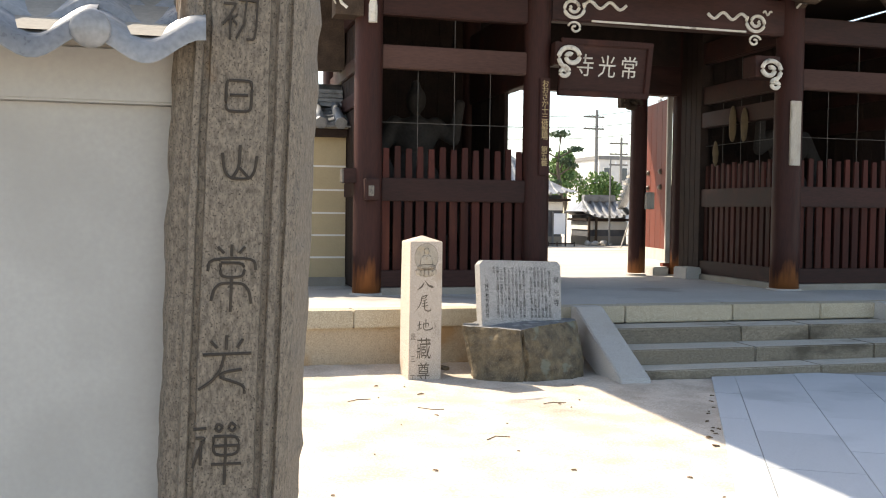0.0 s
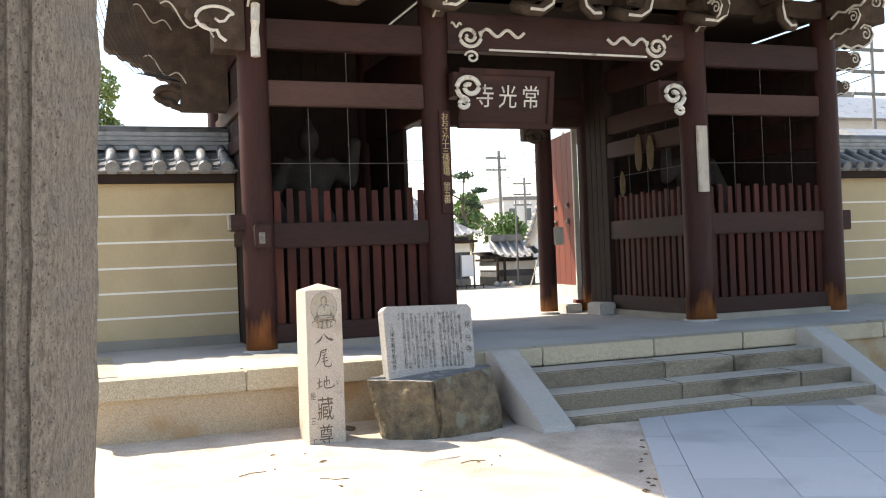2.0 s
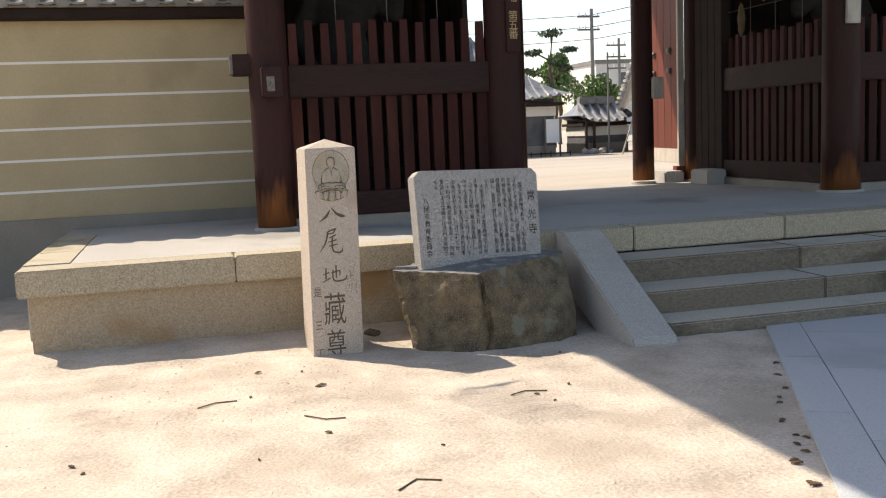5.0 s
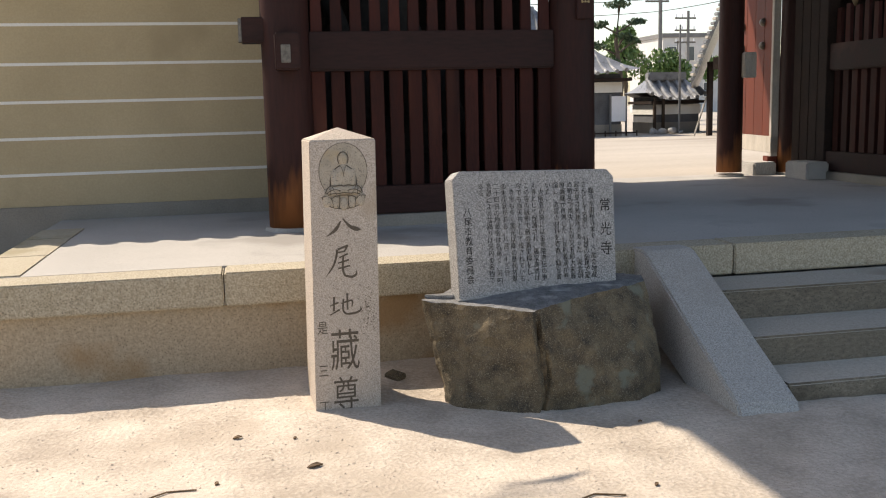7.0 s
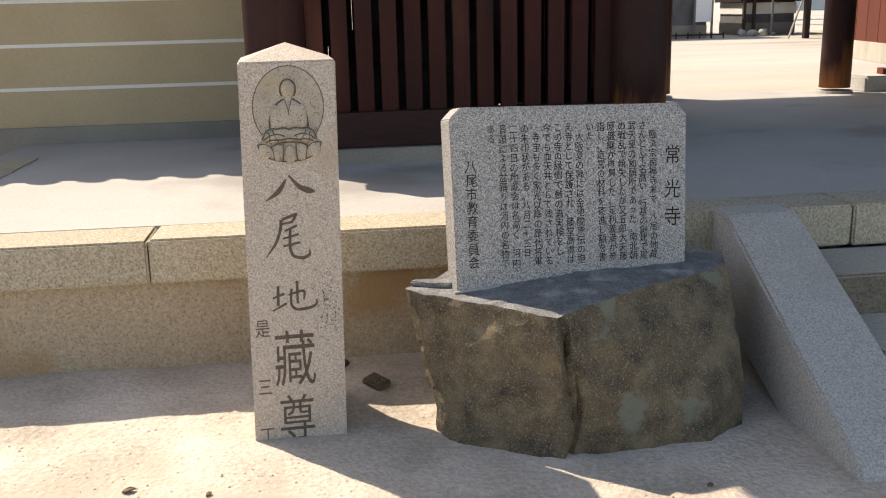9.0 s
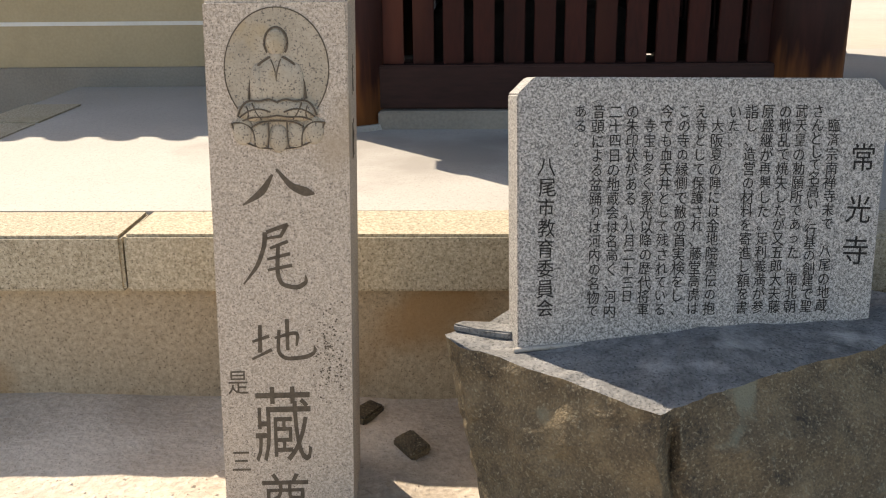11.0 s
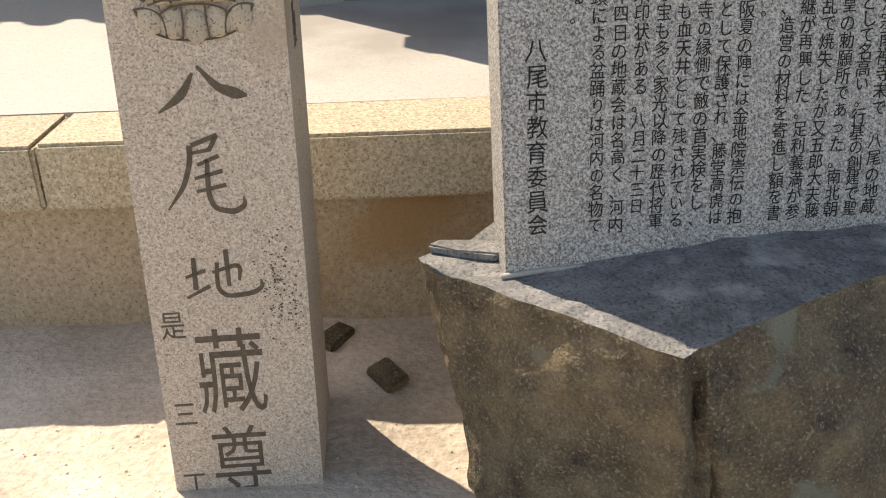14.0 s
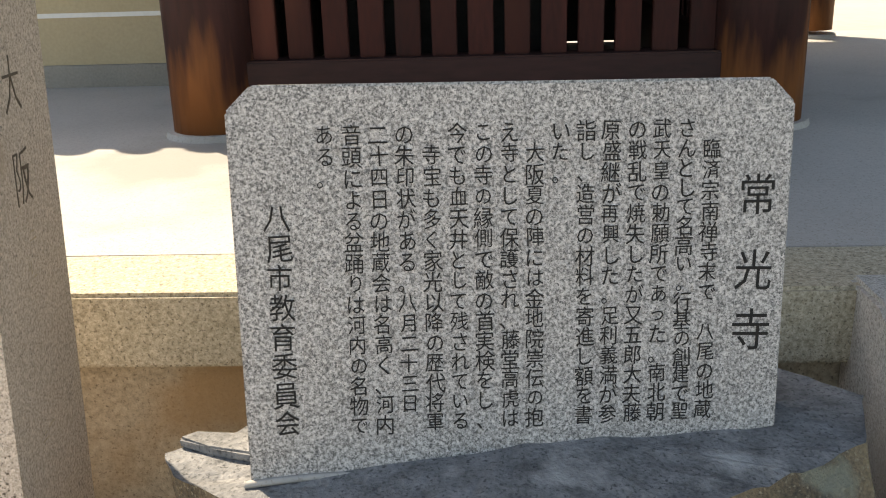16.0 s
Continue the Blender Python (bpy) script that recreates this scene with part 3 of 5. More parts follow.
def base_rock():
    b = bmesh.new()
    top = [(5.58, 13.71), (5.62, 13.64), (5.84, 13.47), (6.07, 13.285), (6.20, 13.36), (6.44, 13.48), (6.68, 13.58), (6.86, 13.70), (6.92, 13.88), (6.74, 14.05), (6.2, 14.08), (5.84, 13.98), (5.70, 13.80)]
    bot = [(5.70, 13.68), (5.68, 13.58), (5.73, 13.45), (6.10, 13.25), (6.17, 13.29), (6.42, 13.25), (6.66, 13.27), (6.83, 13.36), (6.89, 13.80), (6.72, 14.0), (6.2, 14.02), (5.86, 13.94), (5.74, 13.80)]
    zt = [0.530, 0.530, 0.528, 0.520, 0.532, 0.548, 0.558, 0.56, 0.56, 0.56, 0.56, 0.545, 0.535]

    def closed(p, per=9):
        out = []
        n = len(p)
        for i in range(n):
            q = p[(i + 1) % n]
            for k in range(per):
                f = k / per
                out.append(tuple(p[i][j] + (q[j] - p[i][j]) * f for j in range(len(p[i]))))
        return out

    T3 = closed([(*p, z) for p, z in zip(top, zt)])
    B3 = closed([(*p, -0.08) for p in bot])
    rows = []
    for i in range(25):
        f = i / 24
        rows.append([b.verts.new(tuple(B3[k][j] + (T3[k][j] - B3[k][j]) * f for j in range(3))) for k in range(len(T3))])
    n = len(T3)
    for a, c in zip(rows, rows[1:]):
        for k in range(n):
            b.faces.new((a[k], a[(k + 1) % n], c[(k + 1) % n], c[k]))
    for v in b.verts:
        ridge = 1 - abs(noise.noise(v.co * 5.5)) * 2
        low = max(0.0, min(1.0, (0.50 - v.co.z) / 0.08))
        if v.co.x > 6.12 and v.co.y < 13.7:
            v.co.y -= 0.05 * math.sin(math.pi * max(0.0, min(1.0, v.co.z / 0.53)))
        v.co += noise.noise_vector(v.co * 3.2) * 0.020 * low + noise.noise_vector(v.co * 11.0) * (0.004 + 0.009 * low) + noise.noise_vector(v.co * 27.0) * 0.007
        v.co.y -= 0.010 * ridge * low * (v.co.y < 13.7)
        v.co.y += 0.035 * math.exp(-((v.co.x - 6.125 - 0.03 * math.sin(v.co.z * 9)) / 0.012) ** 2) * (v.co.y < 13.7) * low
    inner = rows[-1]
    cen = Vector((6.22, 13.75, 0.545))
    for s in (0.92, 0.84, 0.76, 0.68, 0.6, 0.5, 0.35, 0.2):
        nxt = []
        for v0 in rows[-1]:
            p = cen + (v0.co - cen) * s
            p.z = v0.co.z + (0.532 + 0.034 * max(0.0, min(1.0, (p.x - 5.75) / 0.5)) - v0.co.z) * min(1.0, (1 - s) * 2.2)
            p.z += 0.007 * noise.noise(p * 9) + 0.006 * noise.noise(p * 23)
            nxt.append(b.verts.new(p))
        for k in range(n):
            b.faces.new((inner[k], inner[(k + 1) % n], nxt[(k + 1) % n], nxt[k])).material_index = 1
        inner = nxt
    b.faces.new(inner).material_index = 1
    # a split flake standing up beside the tablet
    first = len(b.faces)
    flake = [(5.595, 13.735), (5.66, 13.715), (5.755, 13.675), (5.775, 13.72), (5.71, 13.76), (5.63, 13.765)]
    prism(flake, 0.532, 0.551, b, 0.004)
    b.faces.ensure_lookup_table()
    for f in b.faces[first:]:
        f.material_index = 1
        for v in f.verts:
            v.co += noise.noise_vector(v.co * 25) * 0.003
    bmesh.ops.recalc_face_normals(b, faces=b.faces[:])
    ob = part("base_rock", b, ROCK, None, "", False)
    ob.data.materials.append(ROCKTOP)
    return tagged(ob, "dark cracked natural rock carrying the inscription tablet", "rock")


base_rock()
# ---- roofed walls ----
def wave_roof(name_parent, x0, x1, eave_y, eave_z, top_y, top_z, pitch, r=0.062, courses=4, first=0.0):
    """Round cover tiles with end discs and stepped pan tiles, from the eave up to the ridge."""
    run = Vector((0, top_y - eave_y, top_z - eave_z))
    ln = run.length
    q = run.normalized().to_track_quat("Z", "Y").to_matrix().to_4x4()
    b = bmesh.new()
    cyl(r, r * 0.96, 0, ln, seg=16, bm=b)
    cover = mesh_of(b, "cover_tile")
    cover.materials.append(TILE)
    cover.polygons.foreach_set("use_smooth", [len(p.vertices) == 4 for p in cover.polygons])
    b = bmesh.new()
    cyl(r * 1.22, r * 1.22, -0.02, 0.03, seg=20, bm=b)
    cyl(r * 0.85, r * 0.55, -0.032, -0.019, seg=20, bm=b)
    disc = mesh_of(b, "end_disc")
    disc.materials.append(TILE)
    b = bmesh.new()
    for k in range(courses):
        s0, s1 = ln * k / courses - 0.03, ln * (k + 1) / courses
        seg = 8
        rows = []
        for s, lift in ((s0, 0.030), (s1, 0.0)):
            rows.append([b.verts.new((pitch * (i / seg - 0.5), -0.028 + 0.045 * ((i / seg - 0.5) * 2) ** 2 + lift - 0.03, s)) for i in range(seg + 1)])
        lip = [b.verts.new((v.co.x, v.co.y - 0.022, v.co.z)) for v in rows[0]]
        for i in range(seg):
            b.faces.new((rows[0][i], rows[0][i + 1], rows[1][i + 1], rows[1][i]))
            b.faces.new((lip[i], lip[i + 1], rows[0][i + 1], rows[0][i]))
    pan = mesh_of(b, "pan_tile")
    pan.materials.append(TILE)
    x = x0 + first
    while x < x1:
        for nm, me, dx in (("cover_tile", cover, 0), ("end_disc", disc, 0), ("pan_tile", pan, pitch / 2)):
            ob = link(nm, me, None, name_parent)
            ob.matrix_local = Matrix.Translation((x + dx, eave_y, eave_z)) @ q
        x += pitch


# orientation of local y in the tile frame is up and away from the slope
def plaster_wall(x0, x1, name, first, low):
    w = empty(name, "ochre plaster precinct wall with white lines and a tiled roof", "wall", kind="structure")
    part("plinth", box(x0, x1, 17.06, 18.04, low, 0.808), PLINTH, w, "grey rendered plinth")
    part("plaster", box(x0, x1, 17.10, 18.0, 0.803, 2.70), PLASTER, w, "ochre plaster")
    for z in (1.075, 1.375, 1.675, 1.985, 2.305):
        part("white_line", box(x0, x1 - 0.002, 17.094, 17.12, z - 0.012, z + 0.012), LINE, w, "thin white line")
    part("eave_board", box(x0, x1, 16.94, 18.16, 2.695, 2.80, 0.01), DARKWOOD, w, "dark boarded eave")
    part("roof_bed", prism([(x0, 16.90), (x1, 16.90), (x1, 18.20), (x0, 18.20)], 2.801, 2.835), PLINTH, w)
    b = bmesh.new()
    for p, c in (((16.88, 2.815), (17.55, 3.14)), ((18.22, 2.815), (17.55, 3.14))):
        f = [b.verts.new(v) for v in ((x0, p[0], p[1]), (x1, p[0], p[1]), (x1, c[0], c[1]), (x0, c[0], c[1]))]
        b.faces.new(f)
    part("roof_slope", b, TILE, w)
    wave_roof(w, x0, x1, 16.84, 2.870, 17.49, 3.195, 0.267, 0.066, 4, first)
    for k, (d, z) in enumerate(((0.18, 3.14), (0.17, 3.20), (0.16, 3.26), (0.15, 3.32))):
        part("ridge_course", box(x0, x1, 17.55 - d, 17.55 + d, z, z + 0.054, 0.006), TILE, w)
    b = bmesh.new()
    tube([(x0, 17.55, 3.395), (x1, 17.55, 3.395)], 0.07, 12, b)
    part("ridge_cap", b, TILE, w, "", True)
    return w


west = plaster_wall(-7.0, 4.915, "wall_west", 0.058, -0.1)
# the precinct wall stands a little behind the line of the gate front
back = Matrix.Translation((3.5, 5.7, 1.63)) @ Matrix.Scale(1.045, 4) @ Matrix.Translation((-3.5, -5.7, -1.63))
for ob in west.children:
    if ob.data.users > 1:
        ob.matrix_basis = back @ ob.matrix_basis
    else:
        ob.data.transform(back)
plaster_wall(13.53, 22.0, "wall_east", 0.15, 0.2)


def white_wall():
    w = empty("wall_street", "white plastered street wall with a smoked tile coping", "wall", kind="structure")
    part("plaster", box(-6, 2.785, 6.775, 7.10, -0.1, 1.980), WHITEWALL, w)
    part("upper_band", box(-6, 2.79, 6.735, 7.15, 1.981, 2.12, 0.006), WHITEWALL, w)
    b = bmesh.new()
    for p, c in (((6.60, 2.13), (6.96, 2.32)), ((7.32, 2.13), (6.96, 2.32))):
        f = [b.verts.new(v) for v in ((-6, p[0], p[1]), (2.83, p[0], p[1]), (2.83, c[0], c[1]), (-6, c[0], c[1]))]
        b.faces.new(f)
    b.faces.new([b.verts.new(v) for v in ((-6, 6.62, 2.118), (2.80, 6.62, 2.118), (2.80, 7.3, 2.118), (-6, 7.3, 2.118))])
    part("coping_bed", b, PLINTH, w)
    # waved one-piece tiles
    pitch = 0.25
    for course in range(3):
        b = bmesh.new()
        y0, z0 = 6.555 + 0.13 * course, 2.125 + 0.07 * course
        seg = 12
        rows = []
        for dy, dz in ((0.0, -0.046), (0.0, 0.0), (0.19, 0.075)):
            row = []
            for i in range(seg + 1):
                f = i / seg
                wv = 0.028 * math.cos(2 * math.pi * f + 0.25) + 0.012 * f
                row.append(b.verts.new((pitch * f, dy, dz + wv)))
            rows.append(row)
        for a, c in zip(rows, rows[1:]):
            for i in range(seg):
                b.faces.new((a[i], a[i + 1], c[i + 1], c[i]))
        me = mesh_of(b, "wave_tile")
        me.materials.append(TILE)
        me.polygons.foreach_set("use_smooth", [True] * len(me.polygons))
        x = 2.845 - pitch
        while x > (-0.5 if course else -2.5):
            ob = link("wave_tile", me, None, w)
            ob.matrix_local = Matrix.Translation((x, y0, z0))
            x -= pitch
    b = bmesh.new()
    bmesh.ops.create_uvsphere(b, u_segments=20, v_segments=12, radius=1)
    for v in b.verts:
        v.co = Vector((v.co.x * 0.046, v.co.y * 0.022, v.co.z * 0.046))
    boss = mesh_of(b, "tile_boss")
    boss.materials.append(TILE)
    boss.polygons.foreach_set("use_smooth", [True] * len(boss.polygons))
    x = 2.845 - pitch - 0.008
    while x > -2.5:
        ob = link("tile_boss", boss, None, w)
        ob.matrix_local = Matrix.Translation((x, 6.547, 2.130))
        x -= pitch
    part("ridge", box(-6, 2.82, 6.86, 7.06, 2.32, 2.48, 0.02), TILE, w)
    return w


white_wall()


# ---- carved gate pillar of stone ----
def stone_pillar():
    base = empty("stone_pillar", "tall weathered granite pillar with carved seal characters and rust stains", "stone pillar", at=(2.92, 6.62, 0))
    b = bmesh.new()
    half = [(0.0, 0.0), (0.071, 0.0), (0.075, 0.014), (0.087, 0.017), (0.093, 0.003), (0.108, 0.001), (0.114, 0.018), (0.122, 0.022), (0.128, 0.012), (0.150, 0.040), (0.160, 0.058), (0.168, 0.075), (0.229, 0.30)]
    left = [(0.071, 0.0), (0.075, 0.014), (0.087, 0.017), (0.093, 0.003), (0.108, 0.001), (0.114, 0.018), (0.124, 0.022), (0.148, 0.040), (0.160, 0.070), (0.168, 0.30)]
    sec = [(-x, y) for x, y in left[::-1]] + half
    rows = []
    nz = 60
    for i in range(nz + 1):
        z = -0.1 + 2.75 * i / nz
        cx = 2.888 + 0.036 * (z - 0.965)
        row = []
        for x, y in sec:
            p = Vector((cx + x, 6.620 + y, z))
            rough = 0.010 if abs(x) > 0.15 else 0.003
            p += noise.noise_vector(p * 11) * rough + noise.noise_vector(p * 30) * rough * 0.5
            row.append(b.verts.new(p))
        rows.append(row)
    n = len(sec)
    for a, c in zip(rows, rows[1:]):
        for k in range(n):
            b.faces.new((a[k], a[(k + 1) % n], c[(k + 1) % n], c[k]))
    b.faces.new(rows[-1])
    b.faces.new(rows[0][::-1])
    part("shaft", b, PILLAR, base)
    for ch, z0, z1 in (("初", 2.235, 2.125), ("寺", 0.95, 0.80)):
        s = (z0 - z1) * 1.15
        cx = 2.888 + 0.036 * ((z0 + z1) / 2 - 0.965)
        m = frame_matrix((cx, 6.6175, z0 + 0.008), (1, 0)) @ Matrix.Rotation(radians(-1.4), 4, "Z")
        strokes_text("character", ch, s, PILCARVE, base, m, 0.003, 1.0, "carved character", min(0.85, 0.10 / s), 1.0, 0.012)

    # rounded seal script, thin tubes coloured dark for groove shade; each stroke in millimetres from the character's
    # middle top
    glyphs = (
        (2.035, (((-26, 0), (26, 0), (31, 8), (31, 66), (24, 76), (-24, 76), (-31, 66), (-31, 8), (-26, 0)), ((-22, 36), (22, 36)))),
        (1.877, (((8, 0), (8, 56), (-10, 84)), ((8, 56), (34, 84)), ((-34, 20), (-28, 66), (-12, 84), (34, 84), (46, 64), (50, 26)))),
        (1.631, (((-2, 0), (-2, 30)), ((-36, 6), (-20, 22)), ((30, 6), (16, 22)), ((-58, 66), (-56, 36), (54, 34), (58, 64)), ((-28, 46), (30, 46), (30, 82), (-28, 82), (-28, 46)), ((-48, 140), (-42, 112), (-28, 96), (28, 96), (44, 116), (50, 148)), ((0, 82), (0, 168)))),
        (1.405, (((-6, 0), (-6, 36)), ((-44, 14), (-28, 32)), ((34, 10), (20, 32)), ((-62, 48), (56, 46)), ((-10, 50), (-18, 88), (-40, 116), (-70, 134)), ((34, 86), (-10, 92), (-24, 104), (30, 122), (42, 132), (42, 148)))),
        (1.186, (((-78, 14), (-46, 12)), ((-72, 36), (-46, 36), (-62, 60), (-76, 110)), ((-58, 44), (-58, 104)), ((-18, 2), (-6, 10), (-14, 24), (-26, 14), (-18, 2)), ((14, 0), (26, 10), (18, 24), (6, 14), (14, 0)), ((-28, 34), (34, 34), (34, 82), (-28, 82), (-28, 34)), ((-28, 58), (34, 58)), ((-32, 104), (42, 104)), ((2, 34), (2, 156)))),
    )
    for top, strokes in glyphs:
        b = bmesh.new()
        for s in strokes:
            pts = [Vector((2.888 + 0.036 * (top - v * 0.001 - 0.965) + u * 0.001, 6.6195, top - v * 0.001)) for u, v in s]
            fine = []
            for p, q in zip(pts, pts[1:]):
                fine += [p.lerp(q, i / 4) for i in range(4)]
            fine.append(pts[-1])
            for _ in range(2):
                fine = [fine[0]] + [(fine[i - 1] + fine[i] * 2 + fine[i + 1]) / 4 for i in range(1, len(fine) - 1)] + [fine[-1]]
            tube(fine, 0.0042, 6, b)
        part("character", b, PILCARVE, base, "carved seal character")
    return base


stone_pillar()

# ---- the gate ----
AX, BX, DX, EX, FY, RY = 5.025, 7.295, 11.146, 13.48, 16.17, 19.20
gate = empty("temple_gate", "old red-brown timber temple gate with lattice bays and a deep tiled roof", "gate", kind="structure", at=(9.24, 17.7, 0.65))


def column(x, y, r, z1=5.25, z0=0.665):
    pad = part("pad_stone", cyl(r * 1.25, r * 1.18, 0.62, 0.672, x, y, 20), FLOORING, gate, "worn round base stone")
    part("column", cyl(r * 1.02, r * 0.95, z0, z1, x, y, 28, 8), WOOD, gate, "round red-brown column, worn to bare wood at the foot", True)


for x in (AX, BX, DX, EX):
    column(x, FY, 0.182 if x != DX else 0.20)
    column(x, RY, 0.165)
for x in (8.48, 10.33):
    column(x, RY + 0.02, 0.145, 3.86, 0.70)


def bar(name, x0, x1, y0, y1, z0, z1, m=BEAM, bevel=0.012, label=""):
    return part(name, box(x0, x1, y0, y1, z0, z1, bevel), m, gate, label)


def lattice(along, fixed, a0, a1):
    """One bay front: sill, slats, rail, pickets, wires and beams. along: 'x' or 'y'."""
    def bx(name, u0, u1, v0, v1, z0, z1, m, bevel=0.008):
        if along == "x":
            return bar(name, u0, u1, fixed + v0, fixed + v1, z0, z1, m, bevel)
        return bar(name, fixed + v0, fixed + v1, u0, u1, z0, z1, m, bevel)

    bx("sill", a0, a1, -0.08, 0.08, 0.74, 0.955, BEAM)
    bx("sill_stone", a0, a1, -0.13, 0.13, 0.63, 0.735, PLINTH)
    bx("rail", a0, a1, -0.075, 0.075, 1.845, 2.14, BEAM, 0.015)
    bx("beam", a0, a1, -0.07, 0.07, 3.53, 3.825, GREYWOOD if along == "x" else BEAM, 0.015)
    bx("top_beam", a0, a1, -0.08, 0.08, 4.20, 4.55, BEAM, 0.015)
    n = max(6, round((a1 - a0) / 0.155))
    for i in range(n):
        c = a0 + (i + 0.5) * (a1 - a0) / n
        bx("slat", c - 0.052, c + 0.052, -0.022, 0.022, 0.955, 1.845, SLAT, 0.004)
    for i in range(n):
        c = a0 + (i + 0.5) * (a1 - a0) / n
        ob = bx("picket", c - 0.044, c + 0.044, -0.02, 0.02, 2.14, 2.52 + 0.03 * (i % 2), BRIGHT_SLAT, 0.004)
        me = ob.data
        mid = sum((v.co.z for v in me.vertices)) / len(me.vertices)
        top = max(v.co.z for v in me.vertices)
        for v in me.vertices:
            if v.co.z > top - 0.02:
                if along == "x":
                    v.co.x = c + (v.co.x - c) * 0.85
                else:
                    v.co.y = c + (v.co.y - c) * 0.85
    for k in range(1, 4):
        c = a0 + k * (a1 - a0) / 4
        for z0, z1 in ((2.14, 3.54), (3.82, 4.21)):
            if z0 > 3 and k != 2:
                continue
            p = [(c, fixed, z0), (c, fixed, z1)] if along == "x" else [(fixed, c, z0), (fixed, c, z1)]
            part("wire", tube(p, 0.0045, 6), WIRE, gate)
    p = [(a0, fixed - 0.004, 2.85), (a1, fixed - 0.004, 2.85)] if along == "x" else [(fixed, a0, 2.85), (fixed, a1, 2.85)]
    part("wire", tube(p, 0.0045, 6), WIRE, gate)


lattice("x", FY, AX + 0.16, BX - 0.16)
lattice("x", FY, DX + 0.16, EX - 0.16)
lattice("y", DX, FY + 0.17, 18.40)
for k in range(4):
    bar("side_board", DX - 0.10, DX + 0.04, 18.40 + k * 0.166, 18.562 + k * 0.166, 0.66, 4.9, DARKWOOD, 0.006)
# passage side of the west bay stays open above the rail
bar("sill", BX - 0.08, BX + 0.08, FY + 0.17, RY - 0.16, 0.65, 0.955)
bar("rail", BX - 0.075, BX + 0.075, FY + 0.17, RY - 0.16, 1.845, 2.14)
bar("top_beam", BX - 0.08, BX + 0.08, FY + 0.17, RY - 0.16, 3.45, 4.55)
for i in range(20):
    c = FY + 0.22 + (i + 0.5) * 0.13
    bar("slat", BX - 0.022, BX + 0.022, c - 0.038, c + 0.038, 0.955, 1.845, SLAT, 0.004)
for k in range(7):
    y0 = 17.40 + k * 0.235
    bar("side_board", BX - 0.03, BX + 0.03, y0, y0 + 0.232, 2.14, 3.46, DARKWOOD, 0.006)
# outer flanks and backs, boarded
for x, s in ((AX, -1), (EX, 1)):
    for k in range(12):
        y0 = FY + 0.17 + k * 0.2245
        bar("flank_board", x - 0.03, x + 0.03, y0, y0 + 0.222, 0.66, 4.95, DARKWOOD, 0.006)
    for z in (2.0, 3.2, 3.66, 4.35):
        bar("flank_rail", x - 0.07, x + 0.07, FY + 0.1, RY - 0.1, z - 0.10, z + 0.10, BEAM)
for x0, x1 in ((AX + 0.1, BX - 0.1), (DX + 0.1, EX - 0.1)):
    n = 9
    for k in range(n):
        a = x0 + k * (x1 - x0) / n
        bar("back_board", a, a + (x1 - x0) / n - 0.003, RY - 0.03, RY + 0.03, 0.66, 4.95, DARKWOOD, 0.006)
    part("ceiling", box(x0, x1, FY + 0.1, RY - 0.1, 4.95, 5.0), DARKWOOD, gate, "dark boarded ceiling")
part("ceiling", box(BX, DX, FY - 0.1, RY + 0.1, 4.95, 5.0), DARKWOOD, gate, "dark boarded ceiling of the passage")
# projecting rail ends and metal caps on the corner column
bar("rail_end", AX - 0.33, AX - 0.10, FY - 0.085, FY + 0.085, 2.06, 2.25, BEAM)
bar("rail_end", AX - 0.09, AX + 0.09, FY - 0.34, FY - 0.14, 1.85, 2.12, BEAM)
bar("metal_cap", AX - 0.05, AX + 0.02, FY - 0.352, FY - 0.338, 1.90, 2.03, METAL, 0.004)
bar("metal_cap", AX - 0.345, AX - 0.32, FY - 0.08, FY + 0.08, 2.07, 2.24, METAL, 0.004)
bar("rail_end", EX + 0.10, EX + 0.33, FY - 0.085, FY + 0.085, 1.85, 2.14, BEAM)
# passage: front tie beam, rear lintel
bar("tie_beam", BX + 0.15, DX - 0.15, FY - 0.10, FY + 0.10, 4.26, 4.75, BEAM, 0.02, "carved tie beam with white scrolls")
bar("white_groove", 8.02, 10.36, FY - 0.113, FY - 0.10, 4.27, 4.297, WHITE, 0.003)
bar("rear_lintel", BX + 0.1, DX - 0.1, RY - 0.12, RY + 0.12, 3.76, 4.25, BEAM, 0.02)
bar("rear_beam", BX + 0.1, DX - 0.1, RY - 0.10, RY + 0.10, 4.25, 4.95, DARKWOOD)
bar("side_tie", DX - 0.09, DX + 0.09, FY + 0.1, RY - 0.1, 3.15, 3.4, BEAM)
# plate and bracket sets under the eave
bar("wall_plate", AX - 1.1, EX + 1.1, FY - 0.13, FY + 0.13, 4.95, 5.2, OLDWOOD)
bar("wall_plate", AX - 1.0, EX + 1.0, RY - 0.13, RY + 0.13, 4.95, 5.2, OLDWOOD)


